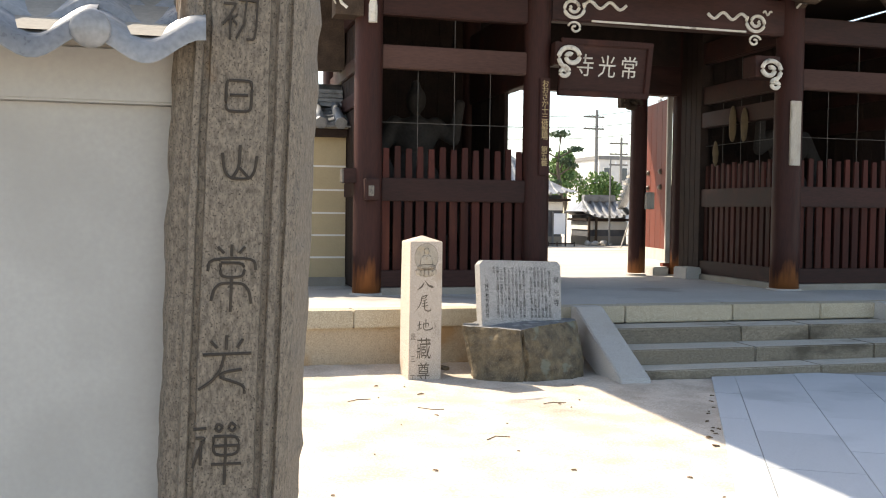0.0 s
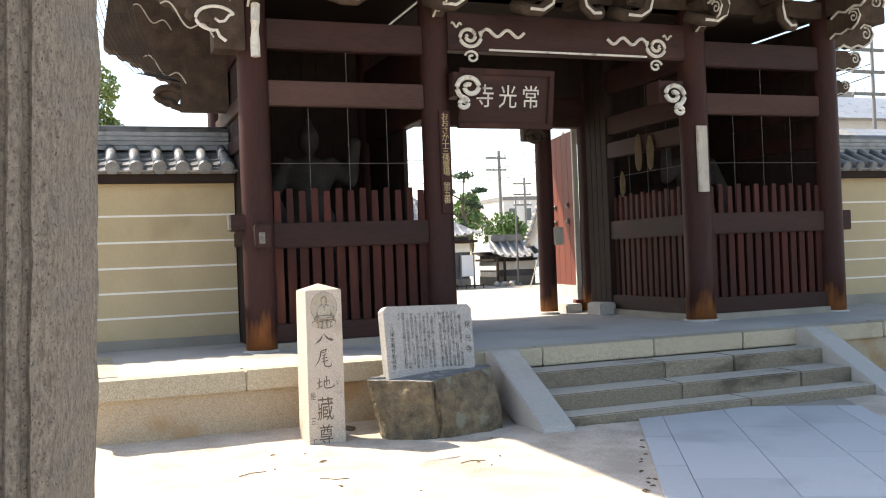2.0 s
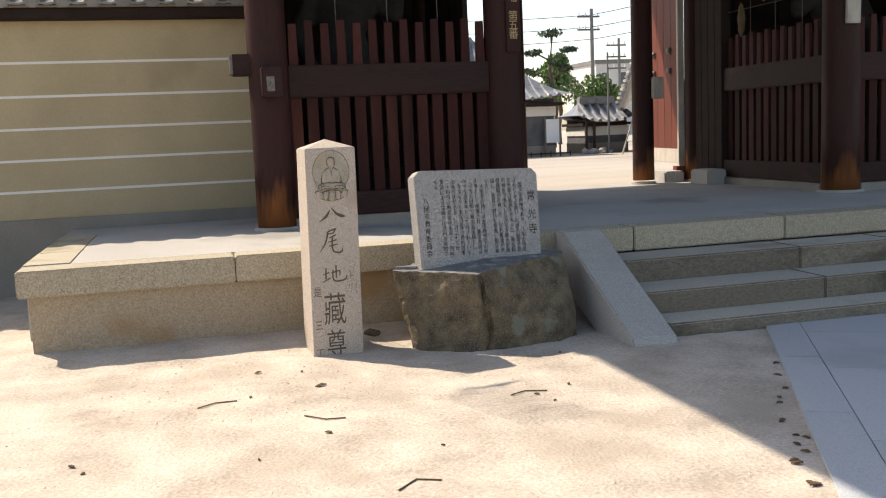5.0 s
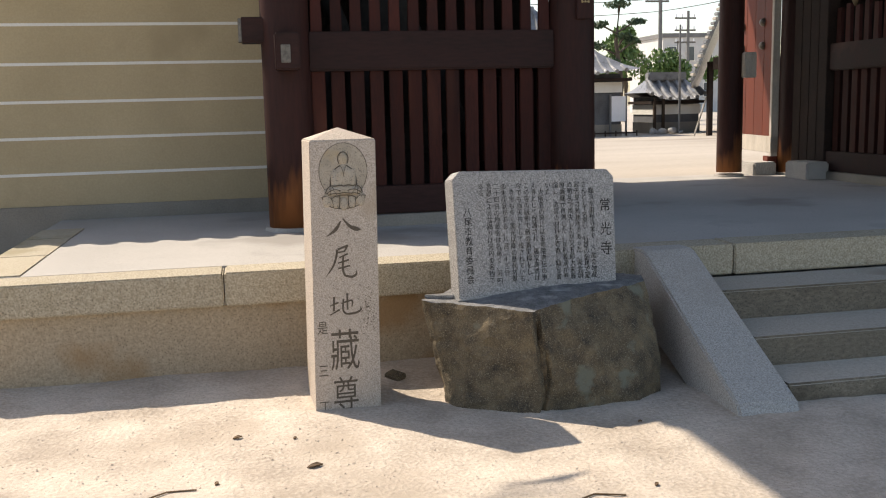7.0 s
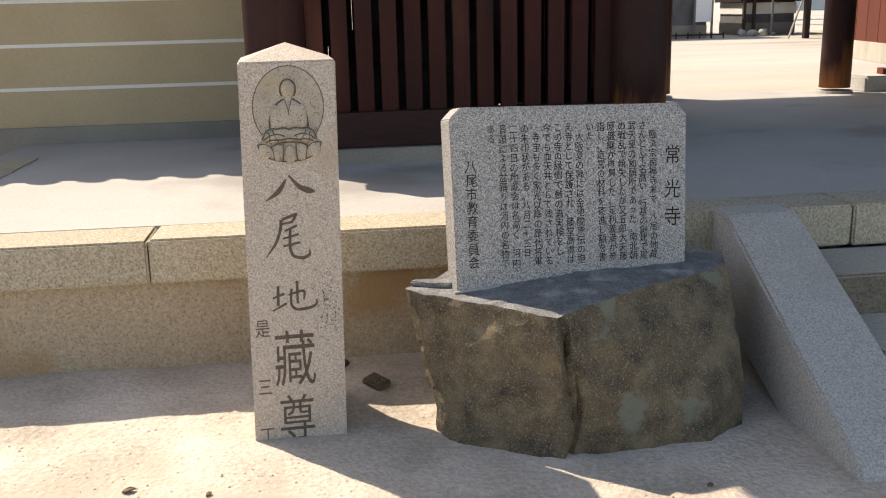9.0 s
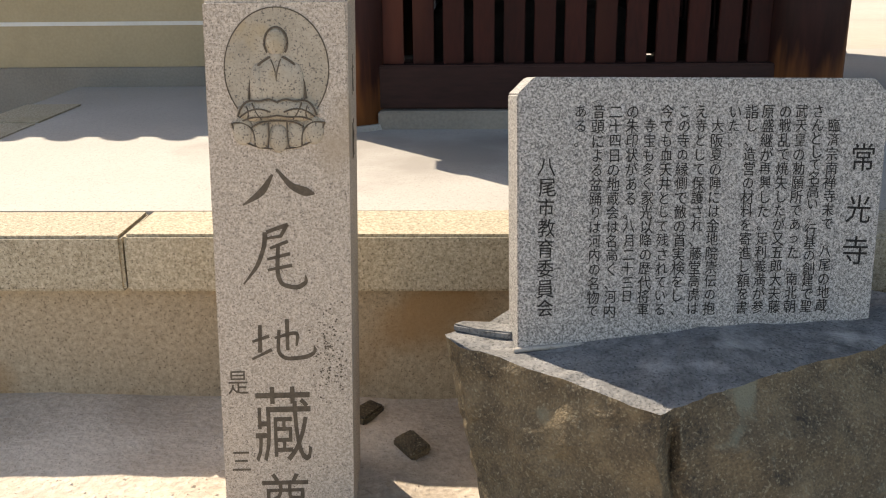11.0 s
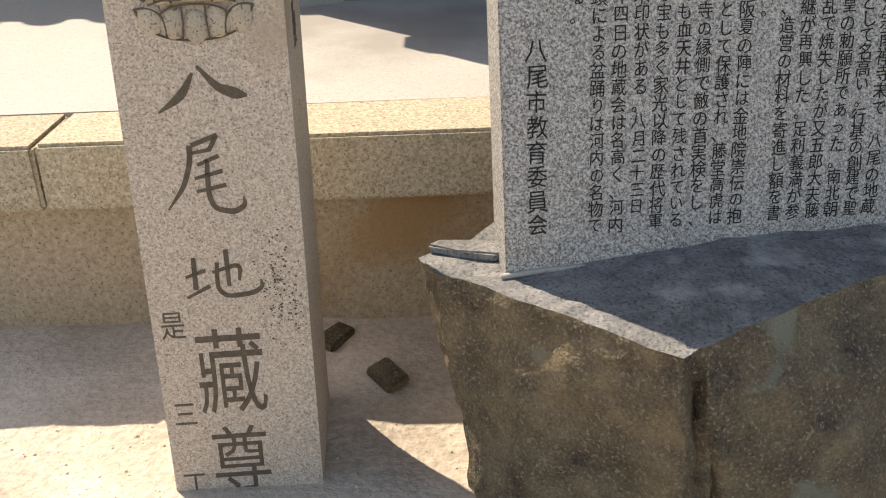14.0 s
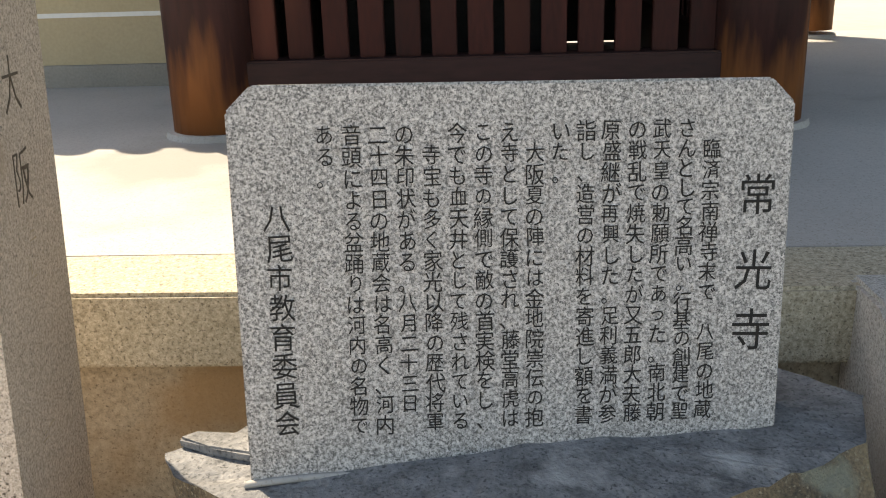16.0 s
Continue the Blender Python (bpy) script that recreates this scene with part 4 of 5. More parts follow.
def cloud_arm(m, material=OLDWOOD, s=1.0):
    """A carved bracket nose: a board with a scalloped, curling outline in the local x-z plane."""
    prof = [(0, 0.0), (0.10, -0.02), (0.20, 0.03), (0.30, 0.0), (0.42, 0.04), (0.50, 0.02), (0.60, 0.08), (0.66, 0.18), (0.62, 0.27), (0.52, 0.29), (0.46, 0.24), (0.40, 0.30), (0.20, 0.30), (0, 0.30)]
    b = bmesh.new()
    fr = [b.verts.new(m @ Vector((x * s, -0.06, z * s))) for x, z in prof]
    bk = [b.verts.new(m @ Vector((x * s, 0.06, z * s))) for x, z in prof]
    n = len(prof)
    for i in range(n):
        b.faces.new((fr[i], fr[(i + 1) % n], bk[(i + 1) % n], bk[i]))
    b.faces.new(fr[::-1])
    b.faces.new(bk)
    bmesh.ops.recalc_face_normals(b, faces=b.faces[:])
    arm = part("bracket_arm", b, material, gate, "carved cloud bracket arm")
    edge = tube([m @ Vector((x * s, -0.062, z * s)) for x, z in prof[1:11]], 0.014 * s, 6)
    part("white_edge", edge, WHITE, arm, "white painted edge")
    sp = tube([m @ Vector(((0.54 + u * 0.075) * s, -0.064, (0.18 + v * 0.075) * s)) for u, v in spiral(1.3)], 0.010 * s, 6)
    part("white_scroll", sp, WHITE, arm, "white painted scroll")
    return arm


for x in (AX, BX, DX, EX):
    for k, (z, s) in enumerate(((4.66, 1.05), (4.95, 1.4), (5.25, 1.8))):
        cloud_arm(pose(x, FY - 0.12, z, 0, 0, -90), OLDWOOD, s)
def trunk_nose(x, z, flip):
    """A drooping carved bracket nose with a white painted inner curve."""
    y = FY - 0.62
    path = [(x - flip * 0.26, y + 0.25, z + 0.02), (x - flip * 0.16, y + 0.08, z - 0.07), (x - flip * 0.02, y, z - 0.10), (x + flip * 0.10, y - 0.03, z - 0.02), (x + flip * 0.14, y - 0.04, z + 0.13), (x + flip * 0.12, y - 0.02, z + 0.30)]
    nose = part("bracket_nose", tube(path, 0.085, 10, None, 0.8), OLDWOOD, gate, "drooping carved bracket nose", True)
    part("white_edge", tube([(px + flip * 0.015, py - 0.082, pz - 0.012) for px, py, pz in path[1:]], 0.022, 6, None, 0.6), WHITE, nose, "white painted edge")
    part("bracket_block", box(x - 0.17, x + 0.17, y + 0.02, y + 0.36, z + 0.26, z + 0.46, 0.02), OLDWOOD, gate)
    part("bracket_arm", box(x - 0.09, x + 0.09, y + 0.10, FY, z + 0.08, z + 0.26, 0.02), OLDWOOD, gate)


for x, flip in ((6.16, 1), (7.36, 1), (8.52, 1), (9.22, -1), (9.92, 1), (11.1, 1), (12.3, -1)):
    trunk_nose(x, 4.78, flip)
for k, (z, s) in enumerate(((3.44, 0.95), (3.80, 1.25), (4.12, 1.6), (4.55, 1.9), (5.0, 2.1))):
    cloud_arm(pose(EX + 0.12, FY + 0.2 - 0.08 * k, z + 0.45, 0, 0, 0), OLDWOOD, s * 0.8)
for k in range(9):
    bar("bracket_block", AX - 0.95 + k * 1.2, AX - 0.60 + k * 1.2, FY - 0.55, FY - 0.2, 5.2, 5.45, OLDWOOD, 0.03)
bar("eave_purlin", 3.85, 14.6, FY - 0.95, FY - 0.75, 5.45, 5.65, OLDWOOD)
# white nose hanging from the corner column
b = tube([(AX + 0.02, FY - 0.26, 4.65), (AX + 0.0, FY - 0.32, 4.44), (AX + 0.0, FY - 0.27, 4.26), (AX + 0.0, FY - 0.27, 4.05)], 0.055, 10)
part("white_nose", b, WHITE, gate, "white carved beam nose")
b = bmesh.new()
tube([(AX - 0.46 + 0.215 * math.cos(a), FY - 0.45, 4.42 + 0.135 * math.sin(a)) for a in [0.35 + 4.0 * i / 16 for i in range(17)]] + [(AX - 0.50, FY - 0.45, 4.285), (AX - 0.45, FY - 0.45, 4.29), (AX - 0.42, FY - 0.45, 4.22), (AX - 0.35, FY - 0.45, 4.17)], 0.019, 8, b)
tube([(AX - 0.47, FY - 0.45, 4.42), (AX - 0.42, FY - 0.45, 4.385), (AX - 0.36, FY - 0.45, 4.395), (AX - 0.31, FY - 0.45, 4.46), (AX - 0.26, FY - 0.45, 4.49)], 0.016, 8, b)
part("white_scroll", b, WHITE, gate, "white cloud scroll")


def grow(x, z, g=1.095):
    """Spread of the bracket set along the flank."""
    return min(3.26 + (x - 3.26) * g, 4.965), 1.7 + (z - 1.7) * g


def bracket_mass(y0, y1, shift, steps=6, rise=0.0, g=1.0):
    """The stacked bracket set on the flank, one scalloped mass widening upward."""
    prof = [(AX - 0.10, 3.54 + rise), (4.27 + shift, 3.54 + rise), (4.27 + shift, 3.80 + rise)]
    for k in range(steps):
        x, z = 4.26 + shift - 0.142 * k, 3.85 + rise + 0.075 * k
        prof += [(x - 0.02, z - 0.012), (x - 0.07, z - 0.008), (x - 0.115, z + 0.018), (x - 0.135, z + 0.055)]
    x, z = prof[-1]
    prof += [(x, z + 0.10), (x + 0.10, z + 0.75), (x + 0.35, 5.95), (AX - 0.10, 5.95)]
    prof = [grow(px, min(pz, 5.95 / g), g) for px, pz in prof]
    prof = [(px, min(pz, 5.98)) for px, pz in prof]
    b = bmesh.new()
    fr = [b.verts.new((px, y0, pz)) for px, pz in prof]
    bk = [b.verts.new((px, y1, pz)) for px, pz in prof]
    n = len(prof)
    for i in range(n):
        b.faces.new((fr[i], fr[(i + 1) % n], bk[(i + 1) % n], bk[i]))
    b.faces.new(fr[::-1])
    b.faces.new(bk)
    bmesh.ops.recalc_face_normals(b, faces=b.faces[:])
    return part("bracket_set", b, OLDWOOD, gate, "stacked scalloped brackets of old wood")


mass = bracket_mass(17.72, 17.98, 0.0, g=1.095)
bracket_mass(15.98, 16.29, 0.30, 5, 0.60)
bracket_mass(18.0, 18.5, 0.12, 5, 0.15, 1.10)
for k, (x, z, s) in enumerate(((3.85, 4.15, 1.0), (4.0, 4.62, 1.1), (4.2, 5.05, 1.1), (3.75, 4.75, 0.9))):
    y = 17.71 if x < 3.99 else 15.97
    if y > 17:
        x, z = grow(x, z)
    pts = [(x + s * f * 0.52, y, z + s * (0.07 * math.sin(f * 9.5) - 0.32 * f)) for f in [i / 18 for i in range(19)]]
    part("scroll_line", tube(pts, 0.010, 6), BOARD, mass, "faded pale scroll line")
b = tube([(4.20 + 0.15 * math.cos(a), 17.80, 3.92 + 0.09 * math.sin(a)) for a in [0.5 + 4.4 * i / 14 for i in range(15)]] + [(4.26, 17.80, 3.78), (4.38, 17.80, 3.74)], 0.048, 8)
part("cloud_nose", b, OLDWOOD, mass, "curled bracket nose")
b = cyl(0.14, 0.14, -0.05, 0.05, seg=20)
bmesh.ops.transform(b, matrix=pose(4.22, 17.85, 3.91, 90, 0, 0), verts=b.verts[:])
part("cloud_nose", b, OLDWOOD, mass)


def white_cloud(x, z, flip):
    """Painted cloud scrolls at one end of the tie beam."""
    y = FY - 0.112
    b = bmesh.new()
    tube([(x + flip * 0.17 * u, y, z + 0.15 * v) for u, v in spiral(1.7, start=2.4)], 0.024, 6, b)
    tube([(x + flip * (0.17 + 0.60 * f), y, z + 0.06 + 0.045 * math.sin(f * 13)) for f in [i / 20 for i in range(21)]], 0.022, 6, b)
    tube([(x + flip * (0.03 + 0.10 * u), y, z - 0.26 + 0.085 * v) for u, v in spiral(1.3, start=1.0)], 0.016, 6, b)
    tube([(x - flip * (0.1 + 0.14 * f), y, z + 0.14 + 0.03 * math.sin(f * 9)) for f in [i / 10 for i in range(11)]], 0.014, 6, b)
    part("white_scroll", b, WHITE, gate, "white painted cloud scroll")
    # carved bracket under the beam
    b = bmesh.new()
    zz = z - 0.68
    xx = x - flip * 0.10
    tube([(xx + flip * 0.19 * u, y - 0.20, zz + 0.16 * v) for u, v in spiral(1.5, start=1.2)], 0.032, 8, b)
    tube([(xx + flip * (-0.10 + 0.09 * u), y - 0.20, zz - 0.20 + 0.08 * v) for u, v in spiral(1.3)], 0.028, 8, b)
    part("cloud_bracket", b, WHITE, gate, "white carved cloud bracket")
    bar("bracket_board", min(xx - 0.2, xx + 0.2), max(xx - 0.2, xx + 0.2), FY - 0.26, FY + 0.05, zz - 0.10, zz + 0.20, BEAM)


white_cloud(7.75, 4.44, 1)
white_cloud(10.52, 4.42, -1)
cl = tube([(10.13 - 0.18 * u, RY - 0.1, 3.59 + 0.13 * v) for u, v in spiral(1.4, start=1.0)], 0.045, 8)
part("cloud_bracket", cl, OLDWOOD, gate, "carved cloud bracket on the inner post")
bar("bracket_board", 9.94, 10.2, RY - 0.08, RY + 0.08, 3.53, 3.76, OLDWOOD)

# roof, deep eaves over all sides
b = bmesh.new()
X0, X1, Y0, Y1, EZ = 3.20, 15.25, 12.6, 22.4, 5.95
ov = [(X0, Y0, EZ + 0.12), (X1, Y0, EZ + 0.12), (X1, 17.2, EZ + 0.12), (X1 - 0.8, Y1, EZ + 0.12), (X0 + 0.95, Y1, EZ + 0.12), (X0, 17.2, EZ + 0.12)]
lo = [b.verts.new(p) for p in ov]
up = [b.verts.new((x, y, z + 0.22)) for x, y, z in ov]
rd = [b.verts.new((X0 + 1.2, 16.6, 8.6)), b.verts.new((X1 - 1.2, 16.6, 8.6))]
for i in range(6):
    b.faces.new((lo[i], lo[(i + 1) % 6], up[(i + 1) % 6], up[i]))
b.faces.new(lo[::-1])
b.faces.new((up[0], up[1], rd[1], rd[0]))
b.faces.new((up[3], up[4], rd[0], rd[1]))
for i, k in ((1, 1), (2, 1), (4, 0), (5, 0)):
    b.faces.new((up[i], up[(i + 1) % 6], rd[k]))
part("roof", b, TILE, gate, "heavy dark tiled roof")
for k in range(47):
    x = X0 + 0.12 + k * 0.252
    bar("rafter", x, x + 0.09, Y0 + 0.06, FY + 0.1, EZ, EZ + 0.115, OLDWOOD, 0.0)

# door leaf swung open
door = empty("gate_door", "open red-painted wooden gate door with iron studs", "door", at=(11.0, 19.3, 0.72))


def leaf_box(u0, u1, z0, z1, t0, t1, name, m, label=""):
    o, d = Vector((11.0, 19.3)), Vector((0.19, 0.98)).normalized()
    nrm = Vector((-d.y, d.x))
    pts = [o + d * u + nrm * t for u, t in ((u0, t0), (u1, t0), (u1, t1), (u0, t1))]
    return part(name, prism([tuple(p) for p in pts], z0, z1, bevel=0.004), m, door, label)


for k in range(5):
    leaf_box(k * 0.33 + 0.002, k * 0.33 + 0.328, 1.04, 3.74, 0, 0.07, "plank", DOORRED)
leaf_box(-0.02, 1.67, 0.90, 1.10, -0.01, 0.085, "bottom_rail", BOARD, "bleached bottom rail")
leaf_box(-0.02, 0.05, 0.80, 3.78, -0.005, 0.08, "stile", BOARD, "bleached edge stile")
leaf_box(1.60, 1.67, 0.80, 3.76, -0.005, 0.08, "stile", BOARD)
for u in (0.35, 1.1):
    for z in (2.2, 2.48):
        b = bmesh.new()
        bmesh.ops.create_uvsphere(b, u_segments=12, v_segments=8, radius=0.05)
        o, d = Vector((11.0, 19.3)), Vector((0.19, 0.98)).normalized()
        p = o + d * u + Vector((-d.y, d.x)) * 0.08
        bmesh.ops.translate(b, verts=b.verts[:], vec=(p.x, p.y, z))
        part("stud", b, METAL, door, "dark iron stud", True)
leaf_box(-0.03, 0.14, 0.62, 0.86, -0.03, 0.12, "hinge_foot", DOORRED)
tagged(part("door_block", box(10.62, 10.92, 19.15, 19.5, 0.63, 0.80, 0.02), GRANITE), "pale stone block at the foot of the gate post", "stone block")
tagged(part("door_block", box(10.78, 11.06, 18.3, 18.75, 0.63, 0.84, 0.02), GRANITE), "pale stone block at the foot of the gate post", "stone block")
tagged(part("notice_box", box(10.38, 10.53, 18.98, 19.07, 1.80, 2.09, 0.01), BOARD), "small pale box fixed to the inner gate post", "box")

# plaque over the passage
plaque = empty("name_plaque", "dark red name plaque with pale characters, hung under the beam", "plaque", at=(8.17, 15.95, 3.65))
mp = frame_matrix((8.20, 15.99, 3.64), (1, 0.0), radians(-10))
b = bmesh.new()
box(-0.60, 0.60, -0.32, 0.34, -0.06, 0.0, 0.015, bm=b)
bmesh.ops.transform(b, matrix=mp, verts=b.verts[:])
part("board", b, BEAM, plaque)
for u0, u1, v0, v1 in ((-0.66, 0.66, 0.30, 0.38), (-0.66, 0.66, -0.37, -0.29), (-0.66, -0.58, -0.3, 0.3), (0.58, 0.66, -0.3, 0.3)):
    b = bmesh.new()
    box(u0, u1, v0, v1, -0.03, 0.035, 0.01, bm=b)
    bmesh.ops.transform(b, matrix=mp, verts=b.verts[:])
    part("rim", b, WOOD, plaque)
for ch, u in (("寺", -0.30), ("光", 0.02), ("常", 0.34)):
    strokes_text("character", ch, 0.31, WHITE, plaque, mp @ Matrix.Translation((u, 0.17, 0.002)), 0.004, 1.0, "pale character", 0.85)

# narrow boards on the columns
sign = empty("column_sign", "narrow dark board with gilt characters on the gate column", "sign", at=(7.33, 15.97, 2.8))
part("board", box(7.265, 7.405, 15.955, 15.985, 2.21, 3.48, 0.004), WOOD, sign)
strokes_text("inscription", "\n".join("おおさか十三佛霊場　第五番"), 0.10, GILT, sign, frame_matrix((7.335, 15.954, 3.45), (1, 0)), 0.001, 0.86, "gilt characters")
tagged(part("name_board", box(11.03, 11.20, 15.935, 15.97, 2.43, 3.34, 0.006), BOARD), "bleached wooden name board fixed to the gate column", "sign")


# guardian statues, plain shapes in the dark bays
def guardian(x, y, flip):
    b = bmesh.new()

    def ell(cx, cy, cz, rx, ry, rz):
        r = bmesh.ops.create_uvsphere(b, u_segments=18, v_segments=12, radius=1)["verts"]
        bmesh.ops.transform(b, matrix=Matrix.Translation((x + flip * cx, y + cy, cz + 0.42)) @ Matrix.Diagonal((rx, ry, rz, 1)), verts=r)

    def limb(p, q, r0, r1):
        for k in range(9):
            f = k / 8
            r = r0 + (r1 - r0) * f
            ell(*(p[i] + (q[i] - p[i]) * f for i in range(3)), r, r, r)

    box(x - 0.6, x + 0.6, y - 0.45, y + 0.45, 0.64, 1.15, bm=b)
    for e in ((0, 0, 0.86, 0.55, 0.40, 0.20), (0, 0, 1.92, 0.30, 0.24, 0.34), (0, -0.03, 2.38, 0.33, 0.24, 0.30), (0, -0.05, 2.90, 0.15, 0.17, 0.20), (0, -0.02, 3.10, 0.08, 0.08, 0.10)):
        ell(*e)
    limb((-0.20, 0, 1.8), (-0.30, -0.02, 1.0), 0.17, 0.12)
    limb((0.20, 0, 1.8), (0.30, -0.02, 1.0), 0.17, 0.12)
    limb((0.30, 0, 2.55), (0.56, -0.08, 2.35), 0.13, 0.10)
    limb((0.56, -0.08, 2.35), (0.62, -0.20, 2.85), 0.10, 0.08)
    limb((-0.30, 0, 2.55), (-0.52, -0.05, 2.15), 0.13, 0.10)
    limb((-0.52, -0.05, 2.15), (-0.40, -0.25, 1.80), 0.10, 0.08)
    limb((-0.55, 0.02, 1.6), (-0.62, 0.08, 1.0), 0.06, 0.14)
    limb((0.50, 0.05, 1.7), (0.66, 0.10, 1.0), 0.06, 0.14)
    st = part("guardian_statue", b, IDOL, None, "", True)
    rm = st.modifiers.new("fuse", "REMESH")
    rm.mode, rm.voxel_size, rm.use_smooth_shade = "VOXEL", 0.035, True
    sm = st.modifiers.new("soften", "SMOOTH")
    sm.factor, sm.iterations = 0.6, 4
    tagged(st, "dusty carved guardian statue standing in the dim gate bay", "statue", "gate guardians")


guardian(6.0, 17.7, 1)
guardian(12.2, 17.7, -1)
# straw sandals hung on the passage side
for y, z, s in ((17.1, 3.10, 1.0), (17.42, 3.14, 1.1), (17.9, 2.70, 0.8)):
    b = bmesh.new()
    bmesh.ops.create_uvsphere(b, u_segments=14, v_segments=10, radius=1)
    bmesh.ops.transform(b, matrix=pose(DX - 0.12, y, z) @ Matrix.Diagonal((0.03, 0.09 * s, 0.26 * s, 1)), verts=b.verts[:])
    tagged(part("straw_sandal", roughen(b, 0.012, 20), STRAW, None, "", True), "old straw sandal hung on the gate lattice", "sandal", "straw sandals")
    
# bird netting at the eave corner
b = bmesh.new()
for k in range(9):
    f = k / 8
    tube([(3.10 + 0.42 * f, 14.7, 4.75), (3.18 + 0.42 * f, 14.7, 4.42), (3.28 + 0.40 * f, 14.7, 4.05), (3.43 + 0.34 * f, 14.7, 3.78 + 0.05 * f), (3.64 + 0.22 * f, 14.7, 3.58 + 0.03 * f), (4.07, 14.7, 3.50)], 0.0042, 5, b)
for z in (3.75, 4.15, 4.45):
    tube([(3.18 + (4.42 - z) * 0.3, 14.7, z), (3.72, 14.72, z + 0.02)], 0.0035, 5, b)
tagged(part("bird_net", b, INK), "thin dark bird netting hung under the eave corner", "netting", kind="stuff")
# ---- court beyond the gate ----
def leaf_crown(b, centre, rad, n, size, seed, squash=0.8):
    rnd = random.Random(seed)
    for _ in range(n):
        d = Vector((rnd.gauss(0, 1), rnd.gauss(0, 1), rnd.gauss(0, 1))).normalized()
        p = Vector(centre) + Vector((d.x * rad, d.y * rad, d.z * rad * squash)) * (rnd.random() ** 0.4)
        p += noise.noise_vector(p * 0.9) * rad * 0.35
        q = Euler((rnd.uniform(0, 6.3), rnd.uniform(0, 6.3), rnd.uniform(0, 6.3))).to_matrix()
        s = size * rnd.uniform(0.6, 1.3)
        vs = [b.verts.new(p + q @ Vector(c) * s) for c in ((-0.5, 0, 0), (0, -0.28, 0.06), (0.6, 0, 0), (0, 0.28, 0.06))]
        b.faces.new(vs)


def tree(x, y, z0, h, rad, crowns, material, seed, label, n=500, size=0.3):
    base = empty("tree", label, "tree", at=(x, y, z0))
    rnd = random.Random(seed)
    b = bmesh.new()
    tube([(x, y, z0 - 0.1), (x + 0.1, y, z0 + h * 0.35), (x - 0.05, y, z0 + h * 0.7), (x, y, z0 + h * 0.95)], h * 0.028, 10, b, 0.3)
    for c in crowns:
        tube([(x, y, z0 + h * 0.4), ((x + c[0]) / 2, (y + c[1]) / 2, (z0 + h * 0.5 + c[2]) / 2), c[:3]], h * 0.012, 6, b, 0.4)
    part("trunk", b, BARK, base)
    b = bmesh.new()
    for k, c in enumerate(crowns):
        leaf_crown(b, c[:3], c[3], n, size, seed + k)
    part("crown", b, material, base)
    return base


random.seed(11)
tree(2.2, 31, 0.6, 7.5, 3, [(1.6, 30.5, 6.5, 1.6), (2.8, 30.2, 6.1, 1.2), (0.2, 31, 5.4, 1.8), (3.6, 30.6, 5.1, 0.8), (2.2, 30, 4.9, 1.6), (-1.2, 31, 6.2, 1.6), (-2.4, 31, 5.0, 1.5), (0.6, 30.4, 6.9, 1.2)], OLIVE, 21, "broad green tree with yellowing leaves behind the wall", 4200, 0.125)
tree(21.6, 50, 0.6, 4.6, 2, [(21.4, 50, 4.0, 0.7), (21.8, 50, 3.3, 0.9), (21.0, 50, 3.0, 0.8), (21.5, 49.8, 4.5, 0.5)], GREEN, 31, "green garden tree in the temple court", 500, 0.22)
tree(24.2, 50, 0.6, 3.8, 2, [(23.6, 50, 3.3, 0.8), (24.3, 50, 2.9, 0.8), (23.0, 50, 2.6, 0.8), (25.9, 50, 3.0, 0.7)], GREEN, 41, "green garden tree in the temple court", 700, 0.2)


def cloud_pine(x, y, z0):
    base = empty("cloud_pine", "tall pine clipped into flat cloud pads", "tree", at=(x, y, z0))
    part("trunk", tube([(x, y, z0), (x + 0.15, y, z0 + 2.2), (x - 0.1, y, z0 + 3.8), (x + 0.05, y, z0 + 5.2)], 0.13, 8, None, 0.4), BARK, base)
    for dx, dz, r in ((0, 5.3, 0.55), (-0.8, 4.5, 0.42), (0.75, 4.6, 0.4), (-0.9, 3.7, 0.5), (0.6, 3.8, 0.35), (0.2, 4.0, 0.35), (-0.2, 3.1, 0.4)):
        part("limb", tube([(x, y, z0 + dz - 0.4), (x + dx * 0.6, y, z0 + dz - 0.15), (x + dx, y, z0 + dz)], 0.035, 6), BARK, base)
        b = bmesh.new()
        leaf_crown(b, (x + dx, y, z0 + dz), r, 160, 0.16, int(dz * 10), 0.28)
        part("foliage_pad", b, PINE, base)


cloud_pine(18.9, 44, 0.0)


